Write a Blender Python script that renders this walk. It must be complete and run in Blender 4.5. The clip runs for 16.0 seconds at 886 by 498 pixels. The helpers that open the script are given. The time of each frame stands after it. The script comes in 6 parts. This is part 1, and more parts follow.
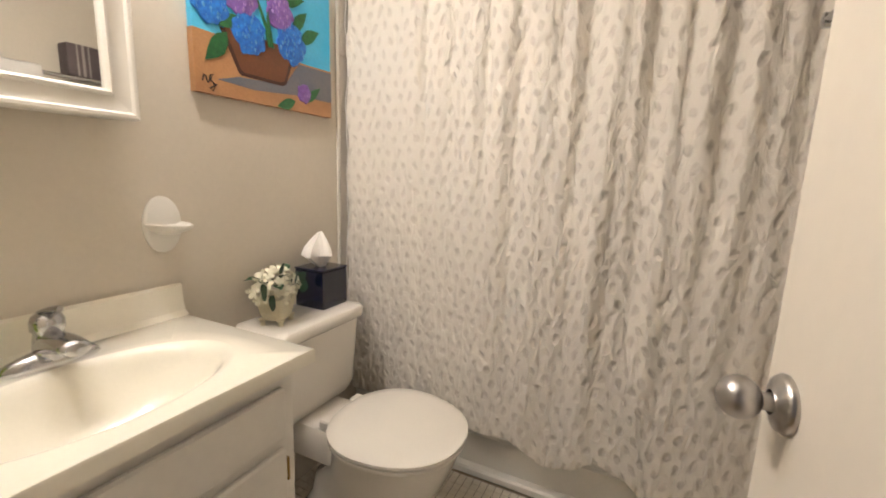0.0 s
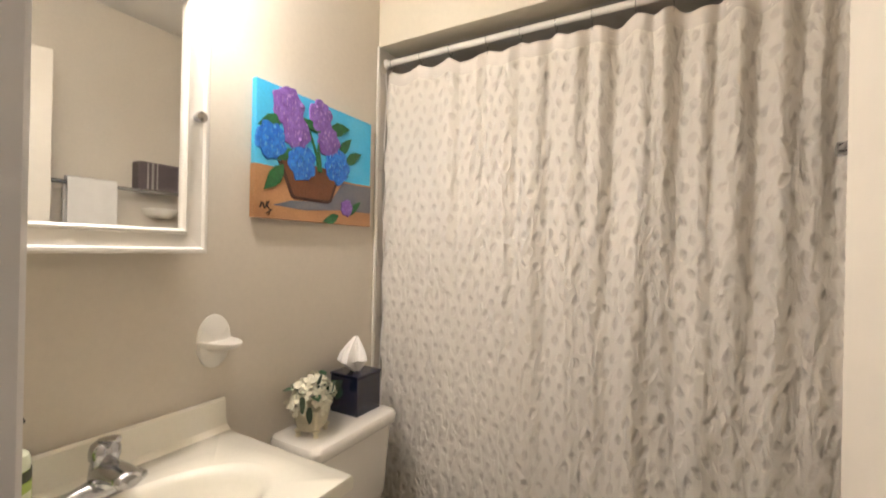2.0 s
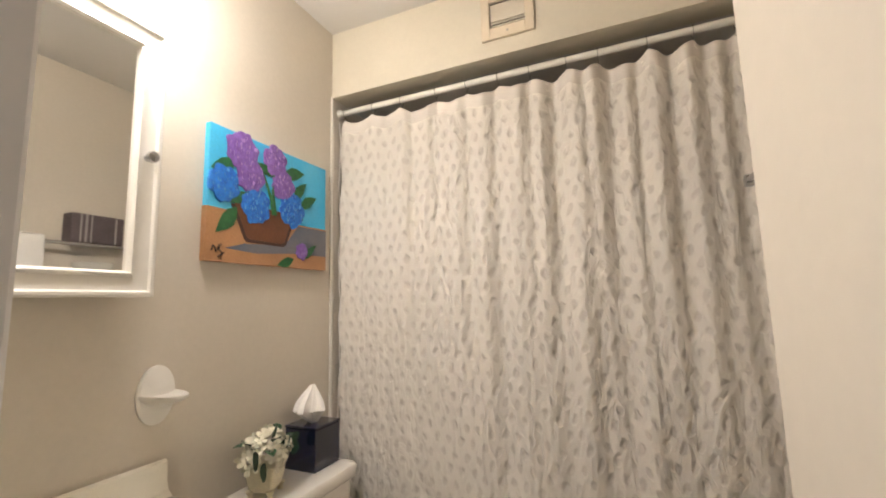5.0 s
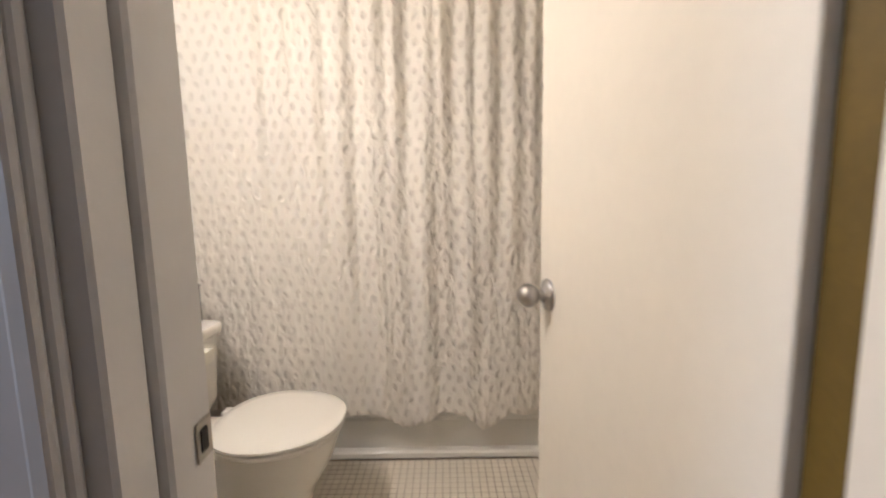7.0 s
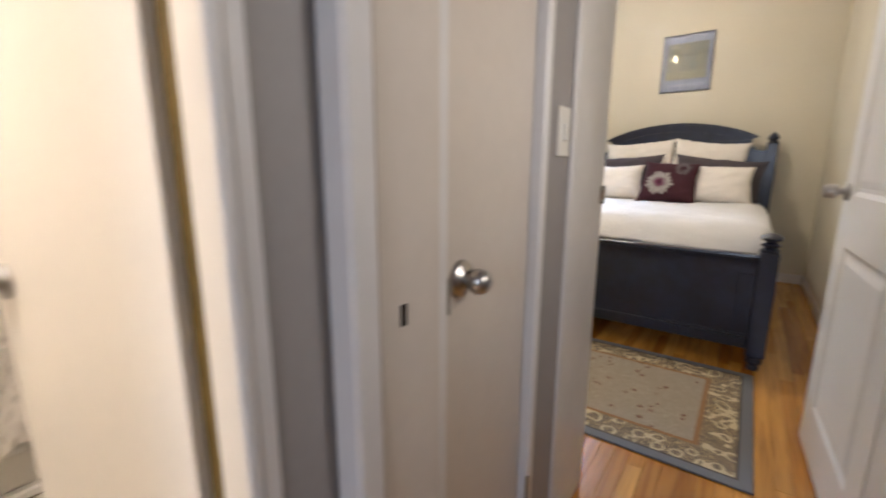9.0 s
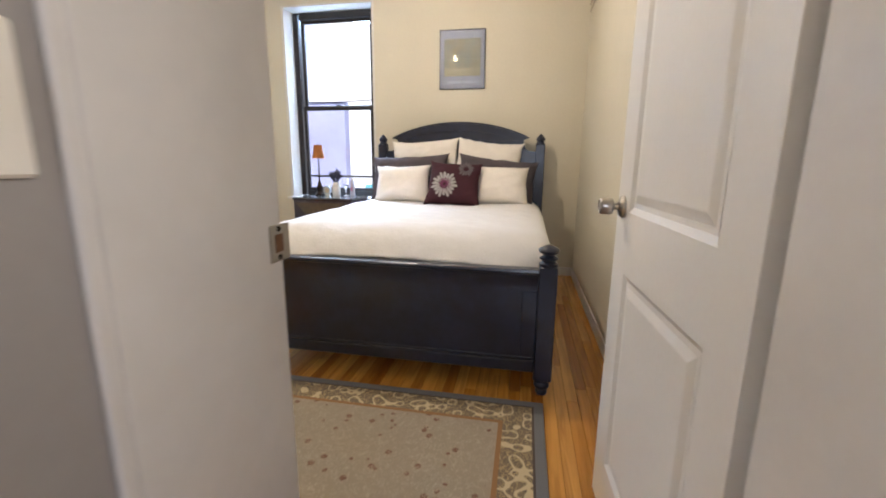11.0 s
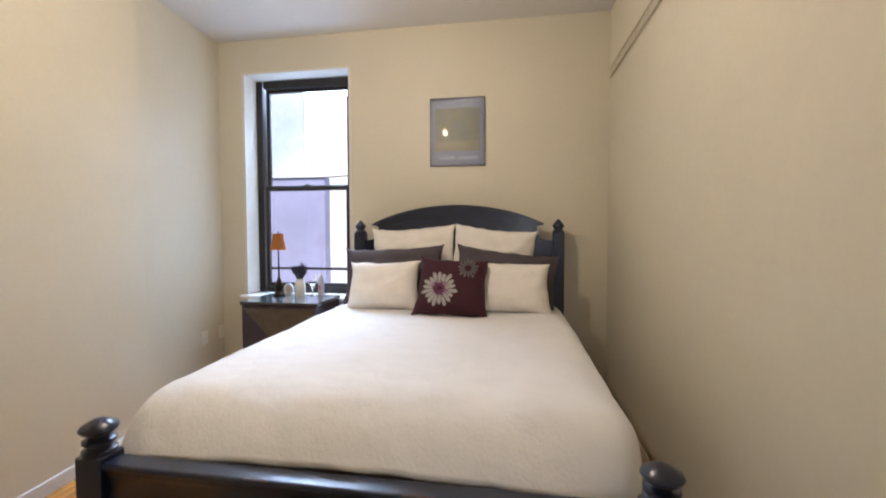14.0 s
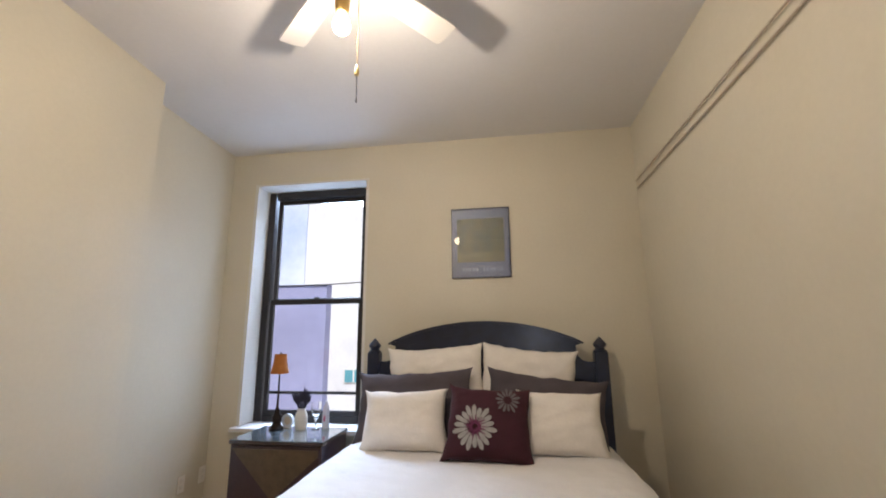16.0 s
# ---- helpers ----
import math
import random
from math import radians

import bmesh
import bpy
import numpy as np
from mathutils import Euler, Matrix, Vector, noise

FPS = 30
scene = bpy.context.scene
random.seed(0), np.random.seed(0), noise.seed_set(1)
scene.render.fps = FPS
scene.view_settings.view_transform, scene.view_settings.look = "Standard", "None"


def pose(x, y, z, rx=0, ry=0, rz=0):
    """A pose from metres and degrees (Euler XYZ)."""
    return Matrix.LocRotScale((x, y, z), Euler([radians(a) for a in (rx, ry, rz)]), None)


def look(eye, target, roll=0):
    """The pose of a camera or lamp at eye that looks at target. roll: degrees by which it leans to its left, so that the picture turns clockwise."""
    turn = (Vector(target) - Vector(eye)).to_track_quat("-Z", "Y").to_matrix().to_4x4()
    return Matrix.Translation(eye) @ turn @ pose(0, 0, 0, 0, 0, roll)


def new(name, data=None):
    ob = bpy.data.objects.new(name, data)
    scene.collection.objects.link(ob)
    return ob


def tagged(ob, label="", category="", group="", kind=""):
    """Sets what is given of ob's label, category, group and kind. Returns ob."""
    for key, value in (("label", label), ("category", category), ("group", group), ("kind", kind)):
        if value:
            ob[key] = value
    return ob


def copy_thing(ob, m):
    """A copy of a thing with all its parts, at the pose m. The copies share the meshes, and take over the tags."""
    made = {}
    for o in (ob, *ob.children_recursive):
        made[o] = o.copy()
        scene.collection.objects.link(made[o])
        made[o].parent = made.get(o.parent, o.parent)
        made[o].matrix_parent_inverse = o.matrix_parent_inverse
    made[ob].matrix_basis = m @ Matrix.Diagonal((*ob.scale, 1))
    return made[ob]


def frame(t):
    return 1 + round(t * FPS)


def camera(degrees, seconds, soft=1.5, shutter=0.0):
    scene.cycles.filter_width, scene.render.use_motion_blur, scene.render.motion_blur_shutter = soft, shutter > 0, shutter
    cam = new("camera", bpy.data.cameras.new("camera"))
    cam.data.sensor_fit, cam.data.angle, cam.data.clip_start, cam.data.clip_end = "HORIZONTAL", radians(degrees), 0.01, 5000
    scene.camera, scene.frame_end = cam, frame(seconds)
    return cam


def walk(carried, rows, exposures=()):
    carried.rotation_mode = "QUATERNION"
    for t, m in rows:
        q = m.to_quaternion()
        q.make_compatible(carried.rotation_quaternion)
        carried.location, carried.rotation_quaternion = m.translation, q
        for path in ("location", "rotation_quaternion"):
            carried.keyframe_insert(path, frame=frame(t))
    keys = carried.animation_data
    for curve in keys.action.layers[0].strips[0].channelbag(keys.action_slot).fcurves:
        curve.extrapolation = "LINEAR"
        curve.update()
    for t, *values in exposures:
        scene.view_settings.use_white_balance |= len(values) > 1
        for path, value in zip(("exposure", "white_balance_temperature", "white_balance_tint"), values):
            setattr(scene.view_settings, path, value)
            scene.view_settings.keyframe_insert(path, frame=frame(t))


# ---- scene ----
cam = camera(93.4, 16.0, soft=1.8, shutter=0.5)
PATH = [
    (0, (0.877, 0.061, 1.163), (0.017, 1.834, 0.823), 1.9),
    (0.5, (0.868, 0.054, 1.193), (-0.053, 1.803, 0.884), 1.6),
    (1, (0.858, 0.043, 1.224), (-0.097, 1.784, 0.988), 1.5),
    (1.5, (0.866, 0.032, 1.25), (-0.114, 1.77, 1.122), 1.3),
    (2, (0.864, 0.018, 1.279), (-0.122, 1.758, 1.281), 1.2),
    (2.5, (0.881, 0.015, 1.298), (-0.109, 1.748, 1.431), 0.8),
    (3, (0.885, 0.006, 1.319), (-0.094, 1.733, 1.56), 0.7),
    (3.2, (0.888, 0.005, 1.33), (-0.088, 1.729, 1.603), 0.6),
    (5.3, (0.836, -0.013, 1.214), (0.13, 1.845, 1.433), -1.2),
    (5.5, (0.820, -0.028, 1.204), (0.164, 1.856, 1.367), -1.0),
    (6, (0.810, -0.087, 1.181), (0.309, 1.850, 1.197), -0.9),
    (6.5, (0.815, -0.174, 1.167), (0.525, 1.8, 1.039), -0.8),
    (7, (0.817, -0.254, 1.134), (0.809, 1.731, 0.892), -1.0),
    (7.5, (0.814, -0.31, 1.105), (1.179, 1.63, 0.782), -1.1),
    (8, (0.781, -0.337, 1.094), (1.63, 1.434, 0.715), -0.6),
    (8.5, (0.798, -0.381, 1.111), (2.084, 1.1, 0.718), 0.2),
    (9, (0.914, -0.431, 1.129), (2.501, 0.722, 0.739), 0.2),
    (9.5, (1.066, -0.464, 1.154), (2.834, 0.382, 0.757), 0.3),
    (11.8, (2.045, -0.352, 1.176), (3.981, -0.041, 0.782), 0.2),
    (12, (2.125, -0.322, 1.183), (4.064, -0.018, 0.794), 0.1),
    (12.5, (2.318, -0.266, 1.225), (4.261, 0.031, 0.857), 0.1),
    (13, (2.476, -0.245, 1.275), (4.429, 0.057, 0.964), 0.1),
    (13.5, (2.589, -0.229, 1.302), (4.553, 0.082, 1.091), -0.1),
    (14, (2.653, -0.189, 1.357), (4.626, 0.128, 1.273), -0.1),
    (14.5, (2.717, -0.135, 1.388), (4.689, 0.19, 1.459), -0.1),
    (15, (2.74, -0.058, 1.404), (4.704, 0.243, 1.629), -0.1),
    (15.5, (2.829, -0.029, 1.441), (4.776, 0.28, 1.778), -0.3),
    (16, (2.919, 0.072, 1.476), (4.857, 0.36, 1.878), -0.5),
]
EXPOSURES = [(0, 0.08, 5850, 9), (1.5, 0.02, 5850, 9), (3.2, -0.24, 5850, 9), (5.3, -0.12, 5800, 9), (6.5, 0.08, 5750, 9), (7.5, 0.45, 5600, 11), (8.3, 0.5, 5450, 11), (9.5, 0.78, 6250, 13), (12, 0.76, 5950, 12), (13, 0.57, 6050, 12), (14.5, 0.2, 6300, 14), (16, 0.0, 6250, 14)]
walk(cam, [(t, look(eye, target, roll)) for t, eye, target, roll in PATH], EXPOSURES)

# ---- light ----
SUN_ELEV, SUN_ROT = radians(48), radians(250)
world = bpy.data.worlds.new("world")
scene.world = world
world.use_nodes = True
wn = world.node_tree.nodes
sky = wn.new("ShaderNodeTexSky")
sky.sky_type, sky.sun_disc, sky.sun_elevation, sky.sun_rotation = "NISHITA", False, SUN_ELEV, SUN_ROT
wn["Background"].inputs[1].default_value = 0.15
world.node_tree.links.new(sky.outputs[0], wn["Background"].inputs[0])


def lamp(name, kind, place, power, color, size=0.1, **more):
    data = bpy.data.lights.new(name, kind)
    data.energy, data.color = power, color
    if kind == "POINT":
        data.shadow_soft_size = size
    if kind == "AREA":
        data.size = size
    ob = new(name, data)
    ob.matrix_world = place
    return ob


sun = lamp("sun", "SUN", look((0, 0, 0), (math.sin(SUN_ROT) * -math.cos(SUN_ELEV), -math.cos(SUN_ROT) * math.cos(SUN_ELEV), -math.sin(SUN_ELEV))), 5.0, (1.0, 0.96, 0.90))
sun.data.angle = radians(0.5)
win_light = lamp("window_daylight", "AREA", look((7.6, 2.0, 3.8), (4.3, 0.5, 0.5)), 430, (0.54, 0.73, 1.0), 1.6)
side_light = lamp("side_daylight", "AREA", look((7.15, 0.35, 1.9), (5.6, 2.0, 1.5)), 2.8, (0.50, 0.70, 1.0), 1.5)
lamp("yard_daylight", "AREA", look((7.3, 2.1, -0.5), (5.0, 1.0, 3.0)), 38, (0.50, 0.68, 1.0), 1.2)
BATH_WARM = (1.0, 0.86, 0.74)
for y in (0.22, 0.57):
    lamp("bath_bulb", "POINT", pose(-0.01, y, 2.05), 9.0, BATH_WARM, 0.045)
    down = lamp("bath_bulb_downward", "SPOT", look((-0.01, y, 2.05), (0.25, y + 0.18, 1.0)), 15, BATH_WARM)
    down.data.spot_size, down.data.spot_blend, down.data.shadow_soft_size = radians(150), 1.0, 0.045
lamp("fan_bulb", "POINT", pose(4.241, 0.654, 2.639), 40, (1.0, 0.86, 0.68), 0.03)
# added fill along the hall from the west, where no source is seen
hall_light = lamp("hall_west_fill", "AREA", look((-1.05, -0.52, 1.4), (1.0, -0.30, 1.2)), 11.5, (0.80, 0.87, 1.0), 0.55)
# added fill for the closet front; the south wall behind it has no opening
south_fill = lamp("hall_south_fill", "AREA", look((1.6, -1.27, 1.5), (1.65, -0.05, 1.2)), 2.1, (1.0, 0.88, 0.74), 0.7)
south_fill.data.spread = radians(80)


# ---- materials ----
def mat(name, color, rough=0.6, metal=0.0, vary=0.08, scale=6.0, bump=0.1, fine=120.0, coat=0.0, second=None, sheen=0.0, trans=0.0, emit=None, spec=0.5):
    m = bpy.data.materials.new(name)
    m.use_nodes = True
    nt = m.node_tree
    n, k = nt.nodes, nt.links
    b = n["Principled BSDF"]
    co = n.new("ShaderNodeTexCoord")
    a = n.new("ShaderNodeTexNoise")
    a.inputs["Scale"].default_value, a.inputs["Detail"].default_value = scale, 5
    f = n.new("ShaderNodeTexNoise")
    f.inputs["Scale"].default_value, f.inputs["Detail"].default_value = fine, 3
    for t in (a, f):
        k.new(co.outputs["Object"], t.inputs["Vector"])
    r = n.new("ShaderNodeValToRGB")
    second = second or tuple(c * (1 - vary * 1.6) for c in color)
    r.color_ramp.elements[0].position, r.color_ramp.elements[1].position = 0.3, 0.7
    r.color_ramp.elements[0].color, r.color_ramp.elements[1].color = (*second, 1), (*color, 1)
    k.new(a.outputs["Fac"], r.inputs[0])
    mx = n.new("ShaderNodeMix")
    mx.data_type, mx.blend_type = "RGBA", "MULTIPLY"
    mx.inputs["Factor"].default_value = min(1, vary * 2)
    k.new(r.outputs[0], mx.inputs["A"])
    k.new(f.outputs["Fac"], mx.inputs["B"])
    k.new(mx.outputs["Result"], b.inputs["Base Color"])
    b.inputs["Roughness"].default_value, b.inputs["Metallic"].default_value = rough, metal
    b.inputs["Specular IOR Level"].default_value = spec
    b.inputs["Coat Weight"].default_value, b.inputs["Coat Roughness"].default_value = coat, 0.15
    b.inputs["Sheen Weight"].default_value = sheen
    b.inputs["Transmission Weight"].default_value = trans
    if bump:
        bp = n.new("ShaderNodeBump")
        bp.inputs["Strength"].default_value, bp.inputs["Distance"].default_value = bump, 0.002
        k.new(f.outputs["Fac"], bp.inputs["Height"])
        k.new(bp.outputs[0], b.inputs["Normal"])
    if emit:
        b.inputs["Emission Color"].default_value, b.inputs["Emission Strength"].default_value = (*emit[0], 1), emit[1]
    return m


def glass_mat(name, color=(1, 1, 1), rough=0.0):
    m = bpy.data.materials.new(name)
    m.use_nodes = True
    b = m.node_tree.nodes["Principled BSDF"]
    b.inputs["Base Color"].default_value = (*color, 1)
    b.inputs["Roughness"].default_value, b.inputs["Transmission Weight"].default_value, b.inputs["IOR"].default_value = rough, 1.0, 1.45
    return m


BATH_WALL = mat("bath_wall_paint", (0.66, 0.60, 0.50), 0.5, vary=0.04, scale=2.5, bump=0.25, fine=70)
BATH_CEIL = mat("bath_ceiling_paint", (0.78, 0.75, 0.70), 0.7, vary=0.03, scale=2, bump=0.2)
BED_WALL = mat("bedroom_wall_paint", (0.655, 0.605, 0.485), 0.55, vary=0.035, scale=1.6, bump=0.3, fine=45)
BED_CEIL = mat("bedroom_ceiling_paint", (0.72, 0.70, 0.68), 0.8, vary=0.03, scale=1.5, bump=0.3, fine=40)
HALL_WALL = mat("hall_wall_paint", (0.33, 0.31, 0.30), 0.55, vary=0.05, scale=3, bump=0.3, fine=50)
TRIM = mat("trim_gloss_paint", (0.70, 0.68, 0.66), 0.35, vary=0.04, scale=7, bump=0.35, fine=30)
BATH_TRIM = mat("bath_cabinet_paint", (0.80, 0.77, 0.70), 0.32, vary=0.04, scale=8, bump=0.2, fine=40)
DOOR_CREAM = mat("cream_door_paint", (0.76, 0.70, 0.60), 0.4, vary=0.03, scale=2, bump=0.25, fine=35)
DOOR_BEIGE = mat("beige_door_paint", (0.62, 0.56, 0.49), 0.4, vary=0.04, scale=3, bump=0.25, fine=35)
DOOR_WHITE = mat("white_door_paint", (0.80, 0.79, 0.77), 0.42, vary=0.02, scale=4, bump=0.15, fine=60)
RAW_WOOD = mat("bare_jamb_wood", (0.14, 0.085, 0.008), 0.6, vary=0.15, scale=9, bump=0.3)
PORCELAIN = mat("white_porcelain", (0.80, 0.76, 0.68), 0.08, vary=0.02, scale=4, bump=0.0, coat=0.6)
MARBLE = mat("cream_cultured_marble", (0.86, 0.82, 0.70), 0.16, vary=0.03, scale=5, bump=0.03, coat=0.4)
CHROME = mat("chrome", (0.52, 0.52, 0.53), 0.17, 1.0, vary=0.02, bump=0.0)
NICKEL = mat("worn_nickel", (0.52, 0.50, 0.48), 0.28, 1.0, vary=0.06, scale=30, bump=0.05)
STEEL_DULL = mat("dull_strike_plate_steel", (0.5, 0.47, 0.42), 0.42, 1.0, vary=0.1, scale=25, bump=0.1)
BRASS = mat("tarnished_brass", (0.42, 0.28, 0.10), 0.4, 1.0, vary=0.15, scale=40, bump=0.1)
TILE_WHITE = mat("cream_mosaic_tile", (0.80, 0.73, 0.61), 0.25, vary=0.06, scale=14, bump=0.05)
BACK_TILE = mat("pale_tub_wall_tile", (0.74, 0.69, 0.61), 0.25, vary=0.03, bump=0.03)
GROUT = mat("brown_grout", (0.36, 0.29, 0.21), 0.9, vary=0.15, scale=20, bump=0.4)
WALL_TILE = mat("grey_beige_wall_tile", (0.62, 0.57, 0.50), 0.2, vary=0.03, bump=0.03, coat=0.3)
CERAMIC = mat("white_ceramic", (0.80, 0.77, 0.70), 0.2, vary=0.02, bump=0.02)
TUB = mat("white_tub_enamel", (0.86, 0.83, 0.76), 0.25, vary=0.03, scale=4, bump=0.02)
NAVY_BOX = mat("navy_lacquer", (0.006, 0.008, 0.03), 0.22, vary=0.05, bump=0.02, coat=0.5)
TISSUE = mat("tissue_paper", (0.85, 0.82, 0.77), 0.9, vary=0.03, bump=0.2, fine=200)
PETAL = mat("cream_silk_petal", (0.86, 0.82, 0.64), 0.8, vary=0.06, scale=60, bump=0.1)
LEAF = mat("dark_green_silk_leaf", (0.03, 0.085, 0.03), 0.6, vary=0.2, scale=40, bump=0.2)
POT = mat("ivory_pot_glaze", (0.72, 0.66, 0.46), 0.4, vary=0.08, scale=30, bump=0.1)
TERRY = mat("white_terry_cloth", (0.82, 0.79, 0.74), 0.95, vary=0.04, scale=20, bump=0.9, fine=500, sheen=0.3)
PLAID = mat("grey_plaid_box", (0.13, 0.10, 0.10), 0.7, vary=0.1, scale=15, bump=0.2)
PLAID_STRIPE = mat("pale_plaid_stripe", (0.42, 0.37, 0.34), 0.7, vary=0.1)
BED_BLACK = mat("navy_black_bed_paint", (0.013, 0.020, 0.053), 0.3, vary=0.12, scale=12, bump=0.12, fine=60, second=(0.008, 0.012, 0.028), coat=0.15)
WORN = mat("worn_through_wood", (0.22, 0.10, 0.045), 0.5, vary=0.2, scale=40)
QUILT = mat("white_quilted_cotton", (0.77, 0.76, 0.76), 0.9, vary=0.03, scale=7, bump=0.9, fine=90, sheen=0.2)
PILLOW_WHITE = mat("ivory_linen", (0.83, 0.78, 0.72), 0.9, vary=0.04, scale=12, bump=0.7, fine=60)
PILLOW_GREY = mat("charcoal_cotton", (0.085, 0.070, 0.082), 0.85, vary=0.1, scale=12, bump=0.4, fine=300)
PILLOW_WINE = mat("burgundy_weave", (0.050, 0.006, 0.016), 0.85, vary=0.12, scale=14, bump=0.5, fine=350)
PETAL_GREY = mat("grey_embroidery", (0.42, 0.40, 0.38), 0.8, vary=0.15, scale=60, bump=0.5, fine=400)
PETAL_DARK = mat("dim_grey_embroidery", (0.16, 0.14, 0.15), 0.8, vary=0.15, scale=60, bump=0.5, fine=400)
FLOWER_HEART = mat("magenta_embroidery", (0.20, 0.04, 0.11), 0.8, vary=0.15, scale=60, bump=0.4)
WIN_BLACK = mat("black_window_paint", (0.018, 0.014, 0.014), 0.4, vary=0.1, scale=15, bump=0.2)
REVEAL = mat("window_reveal_paint", (0.70, 0.68, 0.63), 0.6, vary=0.03, bump=0.3, fine=40)
PLASTIC_WHITE = mat("white_plastic", (0.78, 0.75, 0.68), 0.35, vary=0.02, bump=0.0)
FAN_WHITE = mat("white_fan_blade", (0.64, 0.61, 0.57), 0.45, vary=0.03, bump=0.05)
DARK = mat("dark_hole", (0.015, 0.012, 0.01), 0.8, vary=0.1)
STAND_PURPLE = mat("aubergine_veneer", (0.045, 0.018, 0.030), 0.3, vary=0.2, scale=18, bump=0.08, coat=0.3)
STAND_OLIVE = mat("olive_brown_veneer", (0.115, 0.078, 0.045), 0.3, vary=0.2, scale=18, bump=0.08, coat=0.3)
STAND_TOP = mat("dark_polished_top", (0.05, 0.035, 0.04), 0.12, vary=0.1, scale=10, bump=0.02, coat=0.8)
LAMP_BRONZE = mat("dark_bronze", (0.035, 0.02, 0.012), 0.35, 0.6, vary=0.2, scale=30)
LAMP_SHADE = mat("amber_fabric_shade", (0.48, 0.17, 0.035), 0.8, vary=0.1, scale=30, bump=0.3)
LAVENDER = mat("lavender_stems", (0.05, 0.045, 0.075), 0.8, vary=0.3, scale=50)
PIPE = mat("painted_pipe", (0.50, 0.43, 0.33), 0.5, vary=0.06, scale=10, bump=0.2)
GREEN_SOAP = mat("green_soap", (0.42, 0.55, 0.08), 0.15, vary=0.03, bump=0.0, coat=0.5)
LABEL_CREAM = mat("cream_label", (0.72, 0.74, 0.55), 0.5, vary=0.02, bump=0.0)
BLACK_PLASTIC = mat("black_plastic", (0.012, 0.012, 0.013), 0.3, vary=0.05, bump=0.0)
INK = mat("black_ink", (0.01, 0.01, 0.012), 0.5, vary=0.02, bump=0.0)
# the mauve carries the bluish shade on the neighbour wall in its colour
STUCCO = mat("mauve_stucco_shaded", (0.36, 0.36, 0.55), 0.9, vary=0.12, scale=0.8, bump=0.5, fine=6)
PALE_WALL = mat("pale_brick_wall", (0.85, 0.84, 0.82), 0.9, vary=0.08, scale=1.2, bump=0.3, fine=10)
TEAL_GLASS = mat("teal_window_glass", (0.14, 0.42, 0.48), 0.1, vary=0.1, scale=3, bump=0.0)
GROUND = mat("yard_concrete", (0.22, 0.21, 0.20), 0.9, vary=0.15, scale=0.7, bump=0.4, fine=5)
CANVAS_SKY = mat("painted_sky_blue", (0.06, 0.50, 0.86), 0.5, vary=0.15, scale=9, bump=0.5, fine=140, second=(0.12, 0.58, 0.88))
CANVAS_TABLE = mat("painted_tan", (0.56, 0.29, 0.12), 0.5, vary=0.15, scale=8, bump=0.5, fine=140, second=(0.42, 0.21, 0.09))
CANVAS_SHADE = mat("painted_grey_blue", (0.13, 0.15, 0.20), 0.5, vary=0.15, scale=12, bump=0.5, fine=140, second=(0.20, 0.19, 0.20))
CANVAS_POT = mat("painted_brown", (0.20, 0.065, 0.02), 0.5, vary=0.2, scale=14, bump=0.5, fine=140)
CANVAS_POT_RIM = mat("painted_dark_brown", (0.07, 0.02, 0.01), 0.5, vary=0.2, scale=14, bump=0.5, fine=140)
CANVAS_LEAF = mat("painted_green", (0.015, 0.12, 0.03), 0.5, vary=0.3, scale=40, bump=0.5, fine=140, second=(0.03, 0.20, 0.05))
CANVAS_PURPLE = mat("painted_lilac", (0.36, 0.20, 0.68), 0.5, vary=0.3, scale=60, bump=0.8, fine=160, second=(0.24, 0.10, 0.42))
CANVAS_BLUE = mat("painted_blue", (0.05, 0.32, 0.95), 0.5, vary=0.3, scale=60, bump=0.8, fine=160, second=(0.015, 0.14, 0.70))
POSTER_EDGE = mat("slate_poster_border", (0.085, 0.105, 0.18), 0.4, vary=0.05, bump=0.0)
POSTER_ART = mat("olive_garden_print", (0.115, 0.105, 0.045), 0.4, vary=0.3, scale=14, bump=0.0, second=(0.025, 0.05, 0.035))
POSTER_TEXT = mat("pale_print", (0.22, 0.24, 0.32), 0.4, vary=0.02, bump=0.0)
POSTER_FRAME = mat("dark_slate_frame", (0.055, 0.06, 0.09), 0.3, vary=0.05, bump=0.0)
GLASS = glass_mat("clear_glass")
MIRROR = mat("silvered_mirror", (0.86, 0.87, 0.86), 0.015, 1.0, vary=0.0, bump=0.0)
BULB = mat("lit_bulb", (1, 0.9, 0.75), 0.5, vary=0.0, bump=0.0, emit=((1.0, 0.74, 0.40), 40))
SHADE_GLASS = mat("lit_frosted_shade", (0.95, 0.9, 0.8), 0.5, vary=0.0, bump=0.0, emit=((1.0, 0.90, 0.74), 4))


